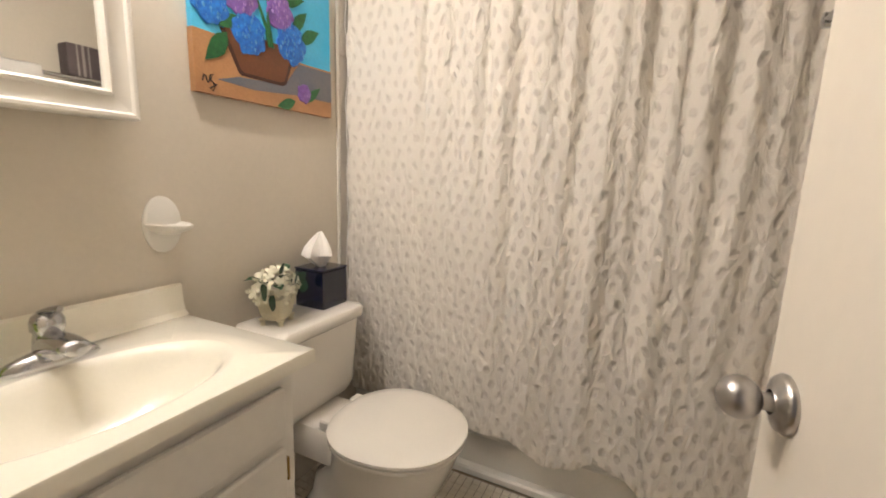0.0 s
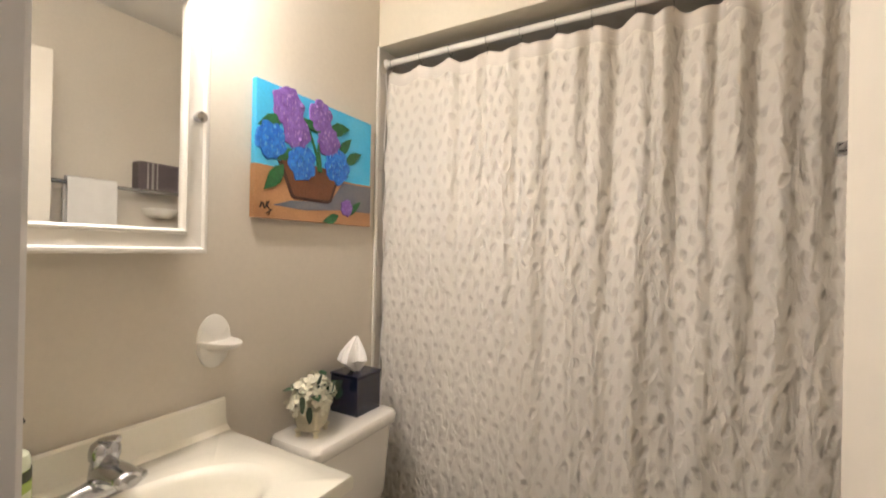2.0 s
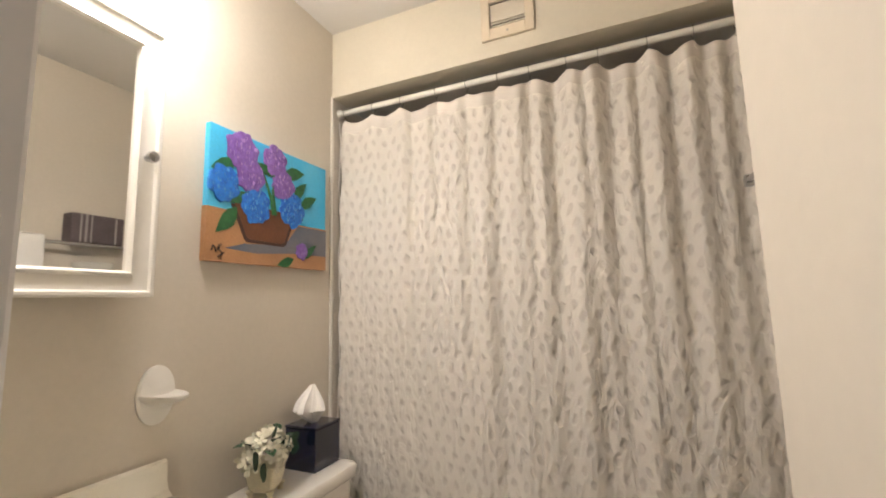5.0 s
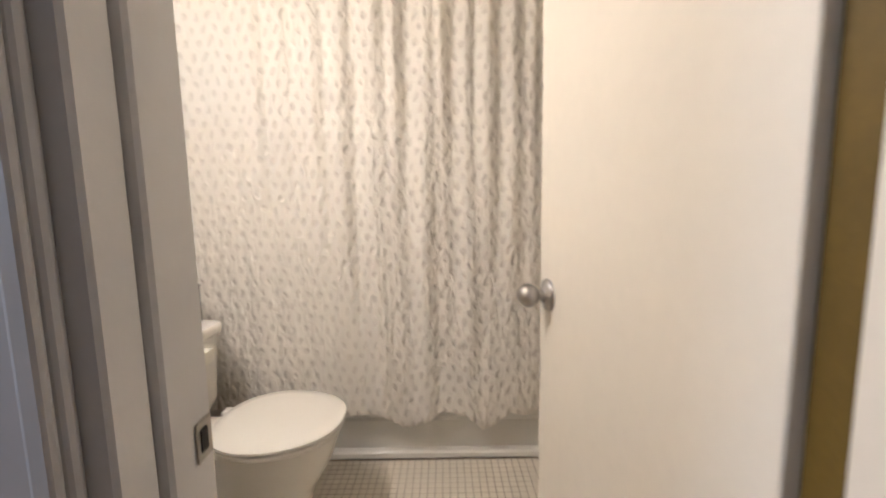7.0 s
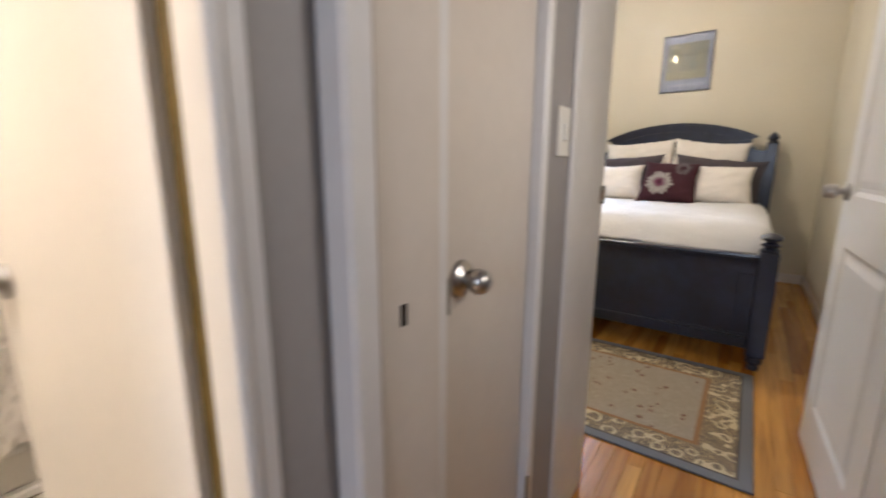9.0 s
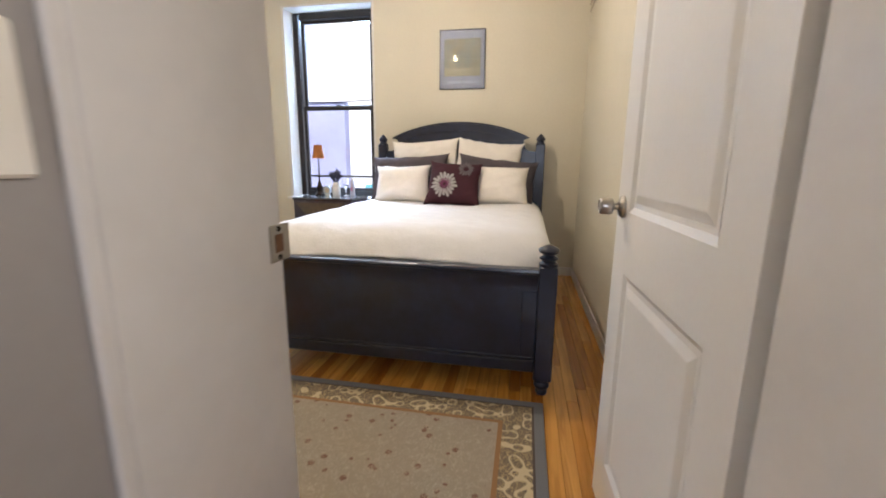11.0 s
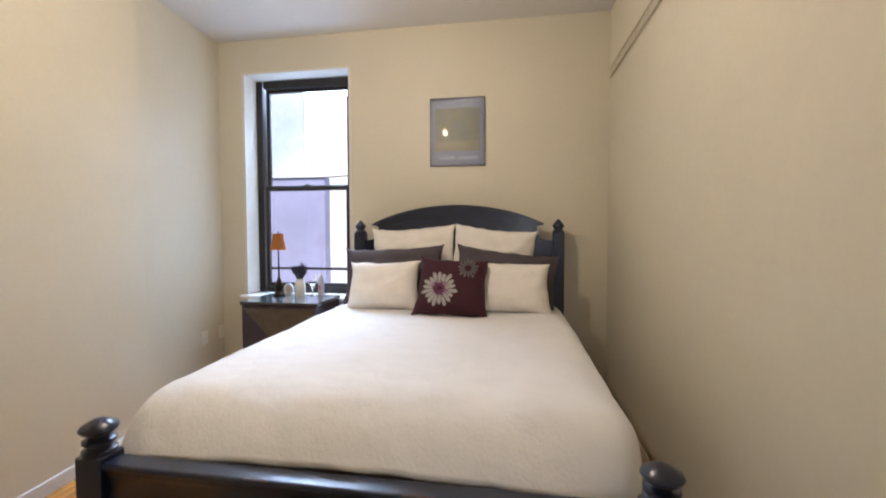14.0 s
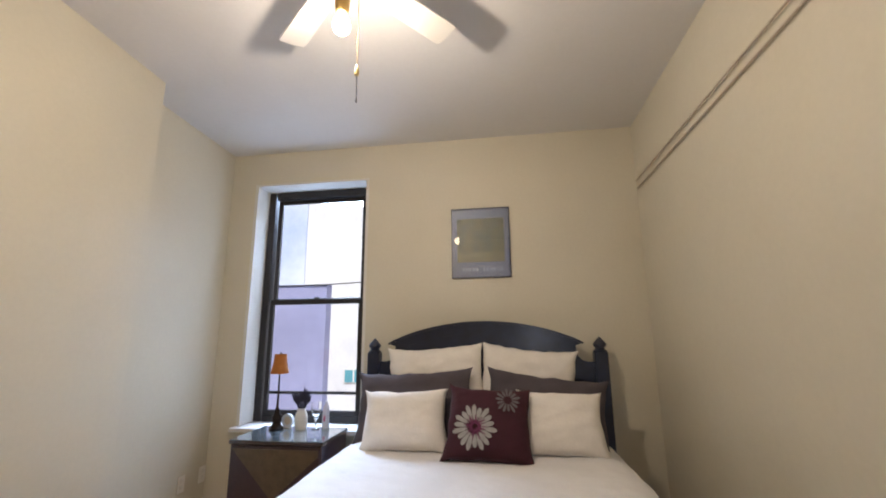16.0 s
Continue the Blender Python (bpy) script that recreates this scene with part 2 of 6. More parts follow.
def wood_floor_mat():
    m = mat("honey_oak_board", (0.42, 0.17, 0.045), 0.24, vary=0.1, bump=0.05, coat=0.25)
    n, k = m.node_tree.nodes, m.node_tree.links
    b = n["Principled BSDF"]
    co = n.new("ShaderNodeTexCoord")
    info = n.new("ShaderNodeObjectInfo")
    mp = n.new("ShaderNodeMapping")
    mp.inputs["Scale"].default_value = (1.6, 26, 26)
    off = n.new("ShaderNodeVectorMath")
    off.operation = "MULTIPLY_ADD"
    off.inputs[1].default_value = (37, 11, 5)
    cmb = n.new("ShaderNodeCombineXYZ")
    for i in range(3):
        k.new(info.outputs["Random"], cmb.inputs[i])
    k.new(cmb.outputs[0], off.inputs[0])
    k.new(co.outputs["Object"], mp.inputs["Vector"])
    k.new(mp.outputs[0], off.inputs[2])
    g = n.new("ShaderNodeTexNoise")
    g.inputs["Scale"].default_value, g.inputs["Detail"].default_value, g.inputs["Distortion"].default_value = 1.0, 6, 1.2
    k.new(off.outputs[0], g.inputs["Vector"])
    tone = n.new("ShaderNodeValToRGB")
    el = tone.color_ramp.elements
    el[0].position, el[0].color = 0.0, (0.38, 0.145, 0.021, 1)
    el[1].position, el[1].color = 1.0, (0.72, 0.37, 0.08, 1)
    e = el.new(0.5)
    e.color = (0.58, 0.26, 0.04, 1)
    k.new(info.outputs["Random"], tone.inputs[0])
    grain = n.new("ShaderNodeValToRGB")
    grain.color_ramp.elements[0].position, grain.color_ramp.elements[0].color = 0.30, (0.42, 0.34, 0.3, 1)
    grain.color_ramp.elements[1].position, grain.color_ramp.elements[1].color = 0.62, (1, 1, 1, 1)
    k.new(g.outputs["Fac"], grain.inputs[0])
    mx = n.new("ShaderNodeMix")
    mx.data_type, mx.blend_type = "RGBA", "MULTIPLY"
    mx.inputs["Factor"].default_value = 0.68
    k.new(tone.outputs[0], mx.inputs["A"])
    k.new(grain.outputs[0], mx.inputs["B"])
    k.new(mx.outputs["Result"], b.inputs["Base Color"])
    return m


BOARD = wood_floor_mat()


def curtain_mat():
    m = mat("dotted_sheer_curtain", (0.80, 0.76, 0.70), 0.85, vary=0.03, scale=8, bump=0.0, sheen=0.2)
    n, k = m.node_tree.nodes, m.node_tree.links
    b = n["Principled BSDF"]
    uv = n.new("ShaderNodeUVMap")
    sep = n.new("ShaderNodeSeparateXYZ")
    k.new(uv.outputs[0], sep.inputs[0])

    def math_node(op, a, c=None):
        q = n.new("ShaderNodeMath")
        q.operation = op
        for i, v in enumerate((a, c)):
            if v is None:
                continue
            if isinstance(v, (int, float)):
                q.inputs[i].default_value = v
            else:
                k.new(v, q.inputs[i])
        return q.outputs[0]

    wob = n.new("ShaderNodeTexNoise")
    wob.inputs["Scale"].default_value = 22
    k.new(uv.outputs[0], wob.inputs["Vector"])
    u = math_node("ADD", math_node("DIVIDE", sep.outputs[0], 0.050), math_node("MULTIPLY", wob.outputs["Fac"], 0.6))
    v = math_node("ADD", math_node("DIVIDE", sep.outputs[1], 0.050), math_node("MULTIPLY", wob.outputs["Fac"], 0.7))
    half = math_node("MULTIPLY", math_node("MODULO", math_node("FLOOR", v), 2), 0.5)
    fu = math_node("SUBTRACT", math_node("FRACT", math_node("ADD", u, half)), 0.5)
    fv = math_node("SUBTRACT", math_node("FRACT", v), 0.5)
    d = math_node("SQRT", math_node("ADD", math_node("MULTIPLY", math_node("MULTIPLY", fu, fu), 2.2), math_node("MULTIPLY", fv, fv)))
    ramp = n.new("ShaderNodeValToRGB")
    el = ramp.color_ramp.elements
    el[0].position, el[0].color = 0.24, (0.78, 0.73, 0.655, 1)
    el[1].position, el[1].color = 0.38, (0.91, 0.865, 0.785, 1)
    k.new(d, ramp.inputs[0])
    k.new(ramp.outputs[0], b.inputs["Base Color"])
    hump = n.new("ShaderNodeValToRGB")
    he = hump.color_ramp.elements
    he[0].position, he[0].color = 0.10, (0.35, 0.35, 0.35, 1)
    he[1].position, he[1].color = 0.40, (1.0, 1.0, 1.0, 1)
    k.new(d, hump.inputs[0])
    crinkle = n.new("ShaderNodeTexNoise")
    crinkle.inputs["Scale"].default_value, crinkle.inputs["Detail"].default_value, crinkle.inputs["Distortion"].default_value = 13, 3, 1.2
    stretch = n.new("ShaderNodeMapping")
    stretch.inputs["Scale"].default_value = (1.7, 0.55, 1)
    k.new(uv.outputs[0], stretch.inputs["Vector"])
    k.new(stretch.outputs[0], crinkle.inputs["Vector"])
    height = math_node("ADD", math_node("MULTIPLY", crinkle.outputs["Fac"], 2.2), hump.outputs[0])
    bp = n.new("ShaderNodeBump")
    bp.inputs["Strength"].default_value, bp.inputs["Distance"].default_value = 0.8, 0.0085
    k.new(height, bp.inputs["Height"])
    k.new(bp.outputs[0], b.inputs["Normal"])
    tr = n.new("ShaderNodeBsdfTranslucent")
    tr.inputs["Color"].default_value = (0.86, 0.78, 0.66, 1)
    k.new(bp.outputs[0], tr.inputs["Normal"])
    mix = n.new("ShaderNodeMixShader")
    mix.inputs[0].default_value = 0.27
    k.new(b.outputs[0], mix.inputs[1])
    k.new(tr.outputs[0], mix.inputs[2])
    k.new(mix.outputs[0], n["Material Output"].inputs["Surface"])
    return m


CURTAIN = curtain_mat()


def rug_mat(hx, hy):
    m = mat("woven_floral_rug", (0.4, 0.36, 0.3), 0.95, vary=0.05, bump=0.8, fine=350)
    n, k = m.node_tree.nodes, m.node_tree.links
    b = n["Principled BSDF"]
    co = n.new("ShaderNodeTexCoord")
    sep = n.new("ShaderNodeSeparateXYZ")
    k.new(co.outputs["Object"], sep.inputs[0])

    def mth(op, a, c=None):
        q = n.new("ShaderNodeMath")
        q.operation = op
        for i, v in enumerate((a, c)):
            if v is None:
                continue
            if isinstance(v, (int, float)):
                q.inputs[i].default_value = v
            else:
                k.new(v, q.inputs[i])
        return q.outputs[0]

    def mixc(fac, a, c):
        q = n.new("ShaderNodeMix")
        q.data_type = "RGBA"
        k.new(fac, q.inputs["Factor"])
        for s, v in (("A", a), ("B", c)):
            if isinstance(v, tuple):
                q.inputs[s].default_value = (*v, 1)
            else:
                k.new(v, q.inputs[s])
        return q.outputs["Result"]

    d = mth("MINIMUM", mth("SUBTRACT", hx, mth("ABSOLUTE", sep.outputs[0])), mth("SUBTRACT", hy, mth("ABSOLUTE", sep.outputs[1])))
    vor = n.new("ShaderNodeTexVoronoi")
    vor.inputs["Scale"].default_value = 18
    vor.feature = "SMOOTH_F1"
    k.new(co.outputs["Object"], vor.inputs["Vector"])
    nz = n.new("ShaderNodeTexNoise")
    nz.inputs["Scale"].default_value, nz.inputs["Detail"].default_value, nz.inputs["Distortion"].default_value = 34, 3, 2.5
    k.new(co.outputs["Object"], nz.inputs["Vector"])
    curl = mth("LESS_THAN", mth("ABSOLUTE", mth("SUBTRACT", nz.outputs["Fac"], 0.5)), 0.028)
    ring = mth("LESS_THAN", mth("ABSOLUTE", mth("SUBTRACT", vor.outputs["Distance"], 0.36)), 0.05)
    heart = mth("LESS_THAN", vor.outputs["Distance"], 0.14)
    border = mixc(ring, mixc(curl, (0.17, 0.135, 0.10), (0.50, 0.38, 0.20)), (0.60, 0.50, 0.32))
    border = mixc(heart, border, (0.20, 0.15, 0.12))
    vor2 = n.new("ShaderNodeTexVoronoi")
    vor2.inputs["Scale"].default_value = 15
    k.new(co.outputs["Object"], vor2.inputs["Vector"])
    field = mixc(mth("LESS_THAN", vor2.outputs["Distance"], 0.22), (0.34, 0.29, 0.225), (0.20, 0.11, 0.08))
    nz2 = n.new("ShaderNodeTexNoise")
    nz2.inputs["Scale"].default_value, nz2.inputs["Distortion"].default_value = 24, 2
    k.new(co.outputs["Object"], nz2.inputs["Vector"])
    field = mixc(mth("LESS_THAN", mth("ABSOLUTE", mth("SUBTRACT", nz2.outputs["Fac"], 0.47)), 0.02), field, (0.44, 0.38, 0.30))
    col = mixc(mth("GREATER_THAN", d, 0.045), (0.17, 0.175, 0.19), (0.09, 0.07, 0.06))
    col = mixc(mth("GREATER_THAN", d, 0.055), col, border)
    col = mixc(mth("GREATER_THAN", d, 0.185), col, (0.30, 0.16, 0.07))
    col = mixc(mth("GREATER_THAN", d, 0.205), col, field)
    k.new(col, b.inputs["Base Color"])
    return m


# ---- mesh helpers ----
def finish(name, bm, material, smooth=False):
    me = bpy.data.meshes.new(name)
    bmesh.ops.recalc_face_normals(bm, faces=bm.faces)
    bm.to_mesh(me)
    bm.free()
    if isinstance(material, (list, tuple)):
        for m in material:
            me.materials.append(m)
    elif material:
        me.materials.append(material)
    if smooth:
        me.shade_smooth()
        me.set_sharp_from_angle(angle=radians(smooth if smooth is not True else 40))
    return me


def part(name, bm, material, parent=None, label="", smooth=False):
    ob = new(name, finish(name, bm, material, smooth))
    ob.parent = parent
    return tagged(ob, label)


def thing(name, label, category, place=None, group=""):
    ob = new(name)
    ob.empty_display_size = 0.1
    if place is not None:
        ob.matrix_world = place if isinstance(place, Matrix) else pose(*place)
    return tagged(ob, label, category, group)


def setting(name, bm, material, smooth=False):
    return tagged(part(name, bm, material, None, "", smooth), kind="structure")


def box(bm, x0, x1, y0, y1, z0, z1, bevel=0.0, seg=1, m=None, idx=0):
    g = bmesh.ops.create_cube(bm, size=1)
    vs = g["verts"]
    for v in vs:
        v.co = Vector(((x0 + x1) / 2 + v.co.x * (x1 - x0), (y0 + y1) / 2 + v.co.y * (y1 - y0), (z0 + z1) / 2 + v.co.z * (z1 - z0)))
    faces = {f for v in vs for f in v.link_faces}
    for f in faces:
        f.material_index = idx
    if bevel:
        es = list({e for v in vs for e in v.link_edges})
        r = bmesh.ops.bevel(bm, geom=es, offset=bevel, segments=seg, affect="EDGES", profile=0.5)
        vs = list({v for f in r["faces"] for v in f.verts} | {v for v in vs if v.is_valid})
    if m is not None:
        for v in {v for v in vs if v.is_valid}:
            v.co = m @ v.co
    return bm


def boxes(*lists, bevel=0.0):
    bm = bmesh.new()
    for b in lists:
        box(bm, *b, bevel=bevel)
    return bm


def lathe(bm, profile, seg=32, m=None, squash=(1, 1), idx=0):
    rows = []
    for r, z in profile:
        if r < 1e-5:
            rows.append([bm.verts.new((0, 0, z))])
        else:
            rows.append([bm.verts.new((r * math.cos(a) * squash[0], r * math.sin(a) * squash[1], z)) for a in (2 * math.pi * i / seg for i in range(seg))])
    for a, b in zip(rows, rows[1:]):
        for i in range(seg):
            j = (i + 1) % seg
            if len(a) == 1 and len(b) == 1:
                continue
            q = [a[0], b[i], b[j]] if len(a) == 1 else [a[i], b[0], a[j]] if len(b) == 1 else [a[i], b[i], b[j], a[j]]
            bm.faces.new(q).material_index = idx
    if m is not None:
        for row in rows:
            for v in row:
                v.co = m @ v.co
    return bm


def tube(bm, points, r, seg=10, idx=0):
    pts = [Vector(p) for p in points]
    rad = r if isinstance(r, (list, tuple)) else [r] * len(pts)
    rings = []
    for i, p in enumerate(pts):
        d = (pts[min(i + 1, len(pts) - 1)] - pts[max(i - 1, 0)]).normalized()
        q = d.to_track_quat("Z", "Y")
        rings.append([bm.verts.new(p + q @ Vector((rad[i] * math.cos(2 * math.pi * s / seg), rad[i] * math.sin(2 * math.pi * s / seg), 0))) for s in range(seg)])
    for a, b in zip(rings, rings[1:]):
        for i in range(seg):
            j = (i + 1) % seg
            bm.faces.new((a[i], a[j], b[j], b[i])).material_index = idx
    for ring in (rings[0], rings[-1]):
        bm.faces.new(ring).material_index = idx
    return bm


def loft(bm, rings, close=True):
    vr = [[bm.verts.new(p) for p in ring] for ring in rings]
    k = len(vr[0])
    for a, b in zip(vr, vr[1:]):
        for i in range(k):
            j = (i + 1) % k
            bm.faces.new((a[i], a[j], b[j], b[i]))
    if close:
        bm.faces.new(vr[0])
        bm.faces.new(vr[-1])
    return bm


def prism(bm, outline, x0, x1, idx=0):
    """A flat outline of (y, z) points, drawn out along x."""
    a = [bm.verts.new((x0, y, z)) for y, z in outline]
    b = [bm.verts.new((x1, y, z)) for y, z in outline]
    k = len(a)
    for i in range(k):
        j = (i + 1) % k
        bm.faces.new((a[i], a[j], b[j], b[i])).material_index = idx
    bm.faces.new(a).material_index = idx
    bm.faces.new(b).material_index = idx
    return bm


def grid_sheet(bm, nu, nv, f, uv=None):
    vs = [[bm.verts.new(f(i / nu, j / nv)) for j in range(nv + 1)] for i in range(nu + 1)]
    lay = bm.loops.layers.uv.new("UVMap") if uv else None
    for i in range(nu):
        for j in range(nv):
            fc = bm.faces.new((vs[i][j], vs[i + 1][j], vs[i + 1][j + 1], vs[i][j + 1]))
            if uv:
                for lp, (a, b) in zip(fc.loops, ((i, j), (i + 1, j), (i + 1, j + 1), (i, j + 1))):
                    lp[lay].uv = uv(a / nu, b / nv)
    return bm


# ---- structure ----
WX = -0.22          # bath west wall face
HY = 1.365          # soffit face
BZ = 2.39           # bath ceiling
BE = 1.27           # bath east wall face
CZ = 3.09           # bedroom ceiling
T = 0.12
setting("wall_bath_west", boxes((WX - T, WX, -0.05, 2.30, 0, BZ)), BATH_WALL)
setting("wall_bath_east", boxes((BE, BE + T, 0.07, 2.30, 0, BZ)), BATH_WALL)
setting("wall_bath_north", boxes((WX - T, BE + T, 2.18, 2.30, 0.0, 2.10)), BACK_TILE)
setting("wall_bath_soffit", boxes((WX, BE, HY, HY + 0.10, 2.10, BZ)), mat("bath_soffit_paint", (0.72, 0.66, 0.53), 0.5, vary=0.04, scale=2.5, bump=0.25, fine=70))
setting("ceiling_bath", boxes((WX - T, BE + T, -0.05, 2.42, BZ, BZ + 0.1)), BATH_CEIL)
setting("ceiling_tub", boxes((WX, BE, HY + 0.10, 2.18, 2.10, 2.16)), BATH_CEIL)
setting("wall_bath_front", boxes((WX, 0.55, 0.001, 0.082, 0, BZ), (1.20, 1.27, 0.067, 0.07, 0, BZ), (0.55, 1.20, -0.017, 0.07, 2.061, BZ)), BATH_WALL)
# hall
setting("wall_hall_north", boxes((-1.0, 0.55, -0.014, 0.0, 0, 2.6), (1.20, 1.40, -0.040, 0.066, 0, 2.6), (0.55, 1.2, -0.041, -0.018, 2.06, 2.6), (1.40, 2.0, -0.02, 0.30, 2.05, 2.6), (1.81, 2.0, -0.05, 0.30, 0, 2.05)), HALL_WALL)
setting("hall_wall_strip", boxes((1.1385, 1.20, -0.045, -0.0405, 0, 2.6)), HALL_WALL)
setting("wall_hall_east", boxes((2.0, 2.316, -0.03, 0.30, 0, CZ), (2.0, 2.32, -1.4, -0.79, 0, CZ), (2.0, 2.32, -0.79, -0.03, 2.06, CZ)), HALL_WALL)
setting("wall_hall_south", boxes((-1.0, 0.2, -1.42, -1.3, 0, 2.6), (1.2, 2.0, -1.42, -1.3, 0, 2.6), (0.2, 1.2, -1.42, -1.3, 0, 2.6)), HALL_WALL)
# unseen end wall; its opening is made up to hold the west fill lamp
setting("wall_hall_west_unseen", boxes((-1.12, -1.0, -1.42, -1.05, 0, 2.6), (-1.12, -1.0, -0.40, -0.014, 0, 2.6), (-1.12, -1.0, -1.05, -0.40, 2.0, 2.6), (-1.12, -1.0, -1.05, -0.40, 0, 0.8)), HALL_WALL)
setting("ceiling_hall", boxes((-1.12, 2.0, -1.42, 0.3, 2.6, 2.7)), BED_CEIL)
# bedroom shell
setting("wall_bedroom_east", boxes((6.18, 6.45, -1.1, 1.21, 0, CZ), (6.18, 6.45, 2.217, 2.9, 0, CZ), (6.18, 6.45, 1.21, 2.217, 2.787, CZ), (6.18, 6.45, 1.21, 2.217, 0, 0.76)), BED_WALL)
setting("wall_bedroom_south", boxes((2.32, 6.18, -1.1, -0.965, 0, CZ)), BED_WALL)
bm = bmesh.new()
for outline in ([(2.32, 2.05), (5.065, 2.20), (5.065, 2.9), (2.32, 2.9)], [(5.065, 2.41), (6.18, 2.47), (6.18, 2.9), (5.15, 2.9)]):
    a = [bm.verts.new((x, y, 0)) for x, y in outline]
    b = [bm.verts.new((x, y, CZ)) for x, y in outline]
    for i in range(4):
        bm.faces.new((a[i], a[(i + 1) % 4], b[(i + 1) % 4], b[i]))
    bm.faces.new(a), bm.faces.new(b)
setting("wall_bedroom_north", bm, BED_WALL)
setting("wall_bedroom_west", boxes((2.2, 2.32, 0.30, 2.9, 0, CZ), (2.2, 2.32, -1.4, -1.1, 0, CZ)), BED_WALL)
setting("wall_bedroom_inner", boxes((2.321, 2.327, -0.01, 2.1, 0, CZ), (2.321, 2.327, -0.965, -0.86, 0, CZ), (2.321, 2.327, -0.86, 0.04, 2.13, CZ)), BED_WALL)
setting("ceiling_bedroom", boxes((2.0, 6.45, -1.2, 2.9, CZ, CZ + 0.12)), BED_CEIL)
setting("floor_slab", boxes((-1.12, 6.45, -1.42, 2.9, -0.16, -0.012)), GROUT)
setting("baseboard", boxes((2.33, 6.17, -0.965, -0.952, 0, 0.09), (6.167, 6.18, -0.95, 1.2, 0, 0.09), bevel=0.003), TRIM)
bm = bmesh.new()
box(bm, 0, 2.758, -0.012, 0.0, 0, 0.080, 0.004, m=Matrix.Translation((2.32, 2.05, 0)) @ Matrix.Rotation(math.atan2(0.15, 2.745), 4, "Z"))
box(bm, 5.078, 6.18, 2.395, 2.409, 0, 0.085, 0.004)
setting("baseboard", bm, TRIM)

# window
setting("window_reveal", boxes((6.178, 6.44, 2.212, 2.24, 0.776, 2.80), (6.178, 6.44, 1.19, 1.214, 0.776, 2.80), (6.178, 6.44, 1.214, 2.212, 2.782, 2.80)), REVEAL)
setting("window_sill", boxes((6.10, 6.45, 1.18, 2.25, 0.745, 0.775), bevel=0.004), TRIM)
win = tagged(new("window_1"), kind="structure")
FX = 6.36
part("frame", boxes((FX, FX + 0.08, 2.15, 2.211, 0.776, 2.781), (FX, FX + 0.08, 1.215, 1.29, 0.776, 2.781), (FX, FX + 0.08, 1.29, 2.135, 2.71, 2.781), (FX, FX + 0.08, 1.29, 2.135, 0.776, 0.83), bevel=0.004), WIN_BLACK, win)
part("upper_sash", boxes((FX + 0.045, FX + 0.075, 1.29, 2.135, 1.76, 1.80), (FX + 0.045, FX + 0.075, 2.10, 2.135, 1.80, 2.71), (FX + 0.045, FX + 0.075, 1.29, 1.32, 1.80, 2.71), (FX + 0.045, FX + 0.075, 1.32, 2.10, 2.68, 2.71), bevel=0.003), WIN_BLACK, win)
part("lower_sash", boxes((FX + 0.005, FX + 0.04, 1.29, 2.135, 1.745, 1.79), (FX + 0.005, FX + 0.04, 2.10, 2.135, 0.83, 1.745), (FX + 0.005, FX + 0.04, 1.29, 1.32, 0.83, 1.745), (FX + 0.005, FX + 0.04, 1.32, 2.10, 0.83, 0.87), bevel=0.003), WIN_BLACK, win)
part("sash_lock", boxes((FX - 0.01, FX + 0.03, 1.68, 1.72, 1.79, 1.805), bevel=0.003), WIN_BLACK, win)
part("guard_bar", boxes((FX + 0.10, FX + 0.12, 1.25, 2.18, 0.985, 1.01), bevel=0.003), WIN_BLACK, win)
for z0, z1, xx in ((1.80, 2.68, FX + 0.06), (0.87, 1.745, FX + 0.022)):
    p = part("pane", boxes((xx, xx + 0.004, 1.32, 2.10, z0, z1)), GLASS, win)
    p.visible_shadow = False

# casings and jambs of the bathroom doorway
bm = boxes((0.55, 0.612, -0.016, 0.020, 0, 2.03), (0.55, 0.603, 0.020, 0.033, 0, 2.03), (0.55, 0.612, 0.033, 0.089, 0, 2.03), bevel=0.003)
box(bm, 0.50, 0.596, -0.026, -0.0165, 0, 2.12, 0.004, 2)
box(bm, 0.575, 0.592, -0.034, -0.026, 0, 2.1, 0.004, 2)
setting("trim_bath_doorway", bm, TRIM)
setting("jamb_bath_doorway", boxes((1.110, 1.20, -0.0415, 0.034, 0, 2.03), bevel=0.003), DOOR_CREAM)
bm = bmesh.new()
box(bm, 1.101, 1.116, -0.052, -0.042, 0, 2.06, 0.004, 2)
box(bm, 1.116, 1.138, -0.049, -0.042, 0, 2.12, 0.003, 2)
box(bm, 0.612, 1.110, -0.016, 0.07, 2.03, 2.06, 0.003)
box(bm, 0.50, 1.138, -0.055, -0.042, 2.031, 2.13, 0.004)
setting("trim_bath_doorway", bm, TRIM)
setting("jamb_rabbet", boxes((1.1125, 1.20, 0.0345, 0.071, 0, 2.03)), RAW_WOOD)
strike = thing("strike_plate", "small worn steel strike plate on the painted door jamb", "strike plate", (0.612, 0.052, 0.005))
part("plate", boxes((0.0005, 0.002, 0.010, 0.032, 0.916, 0.950), bevel=0.001), STEEL_DULL, strike)
part("latch_hole", boxes((0.0015, 0.0032, 0.015, 0.024, 0.924, 0.943)), DARK, strike)

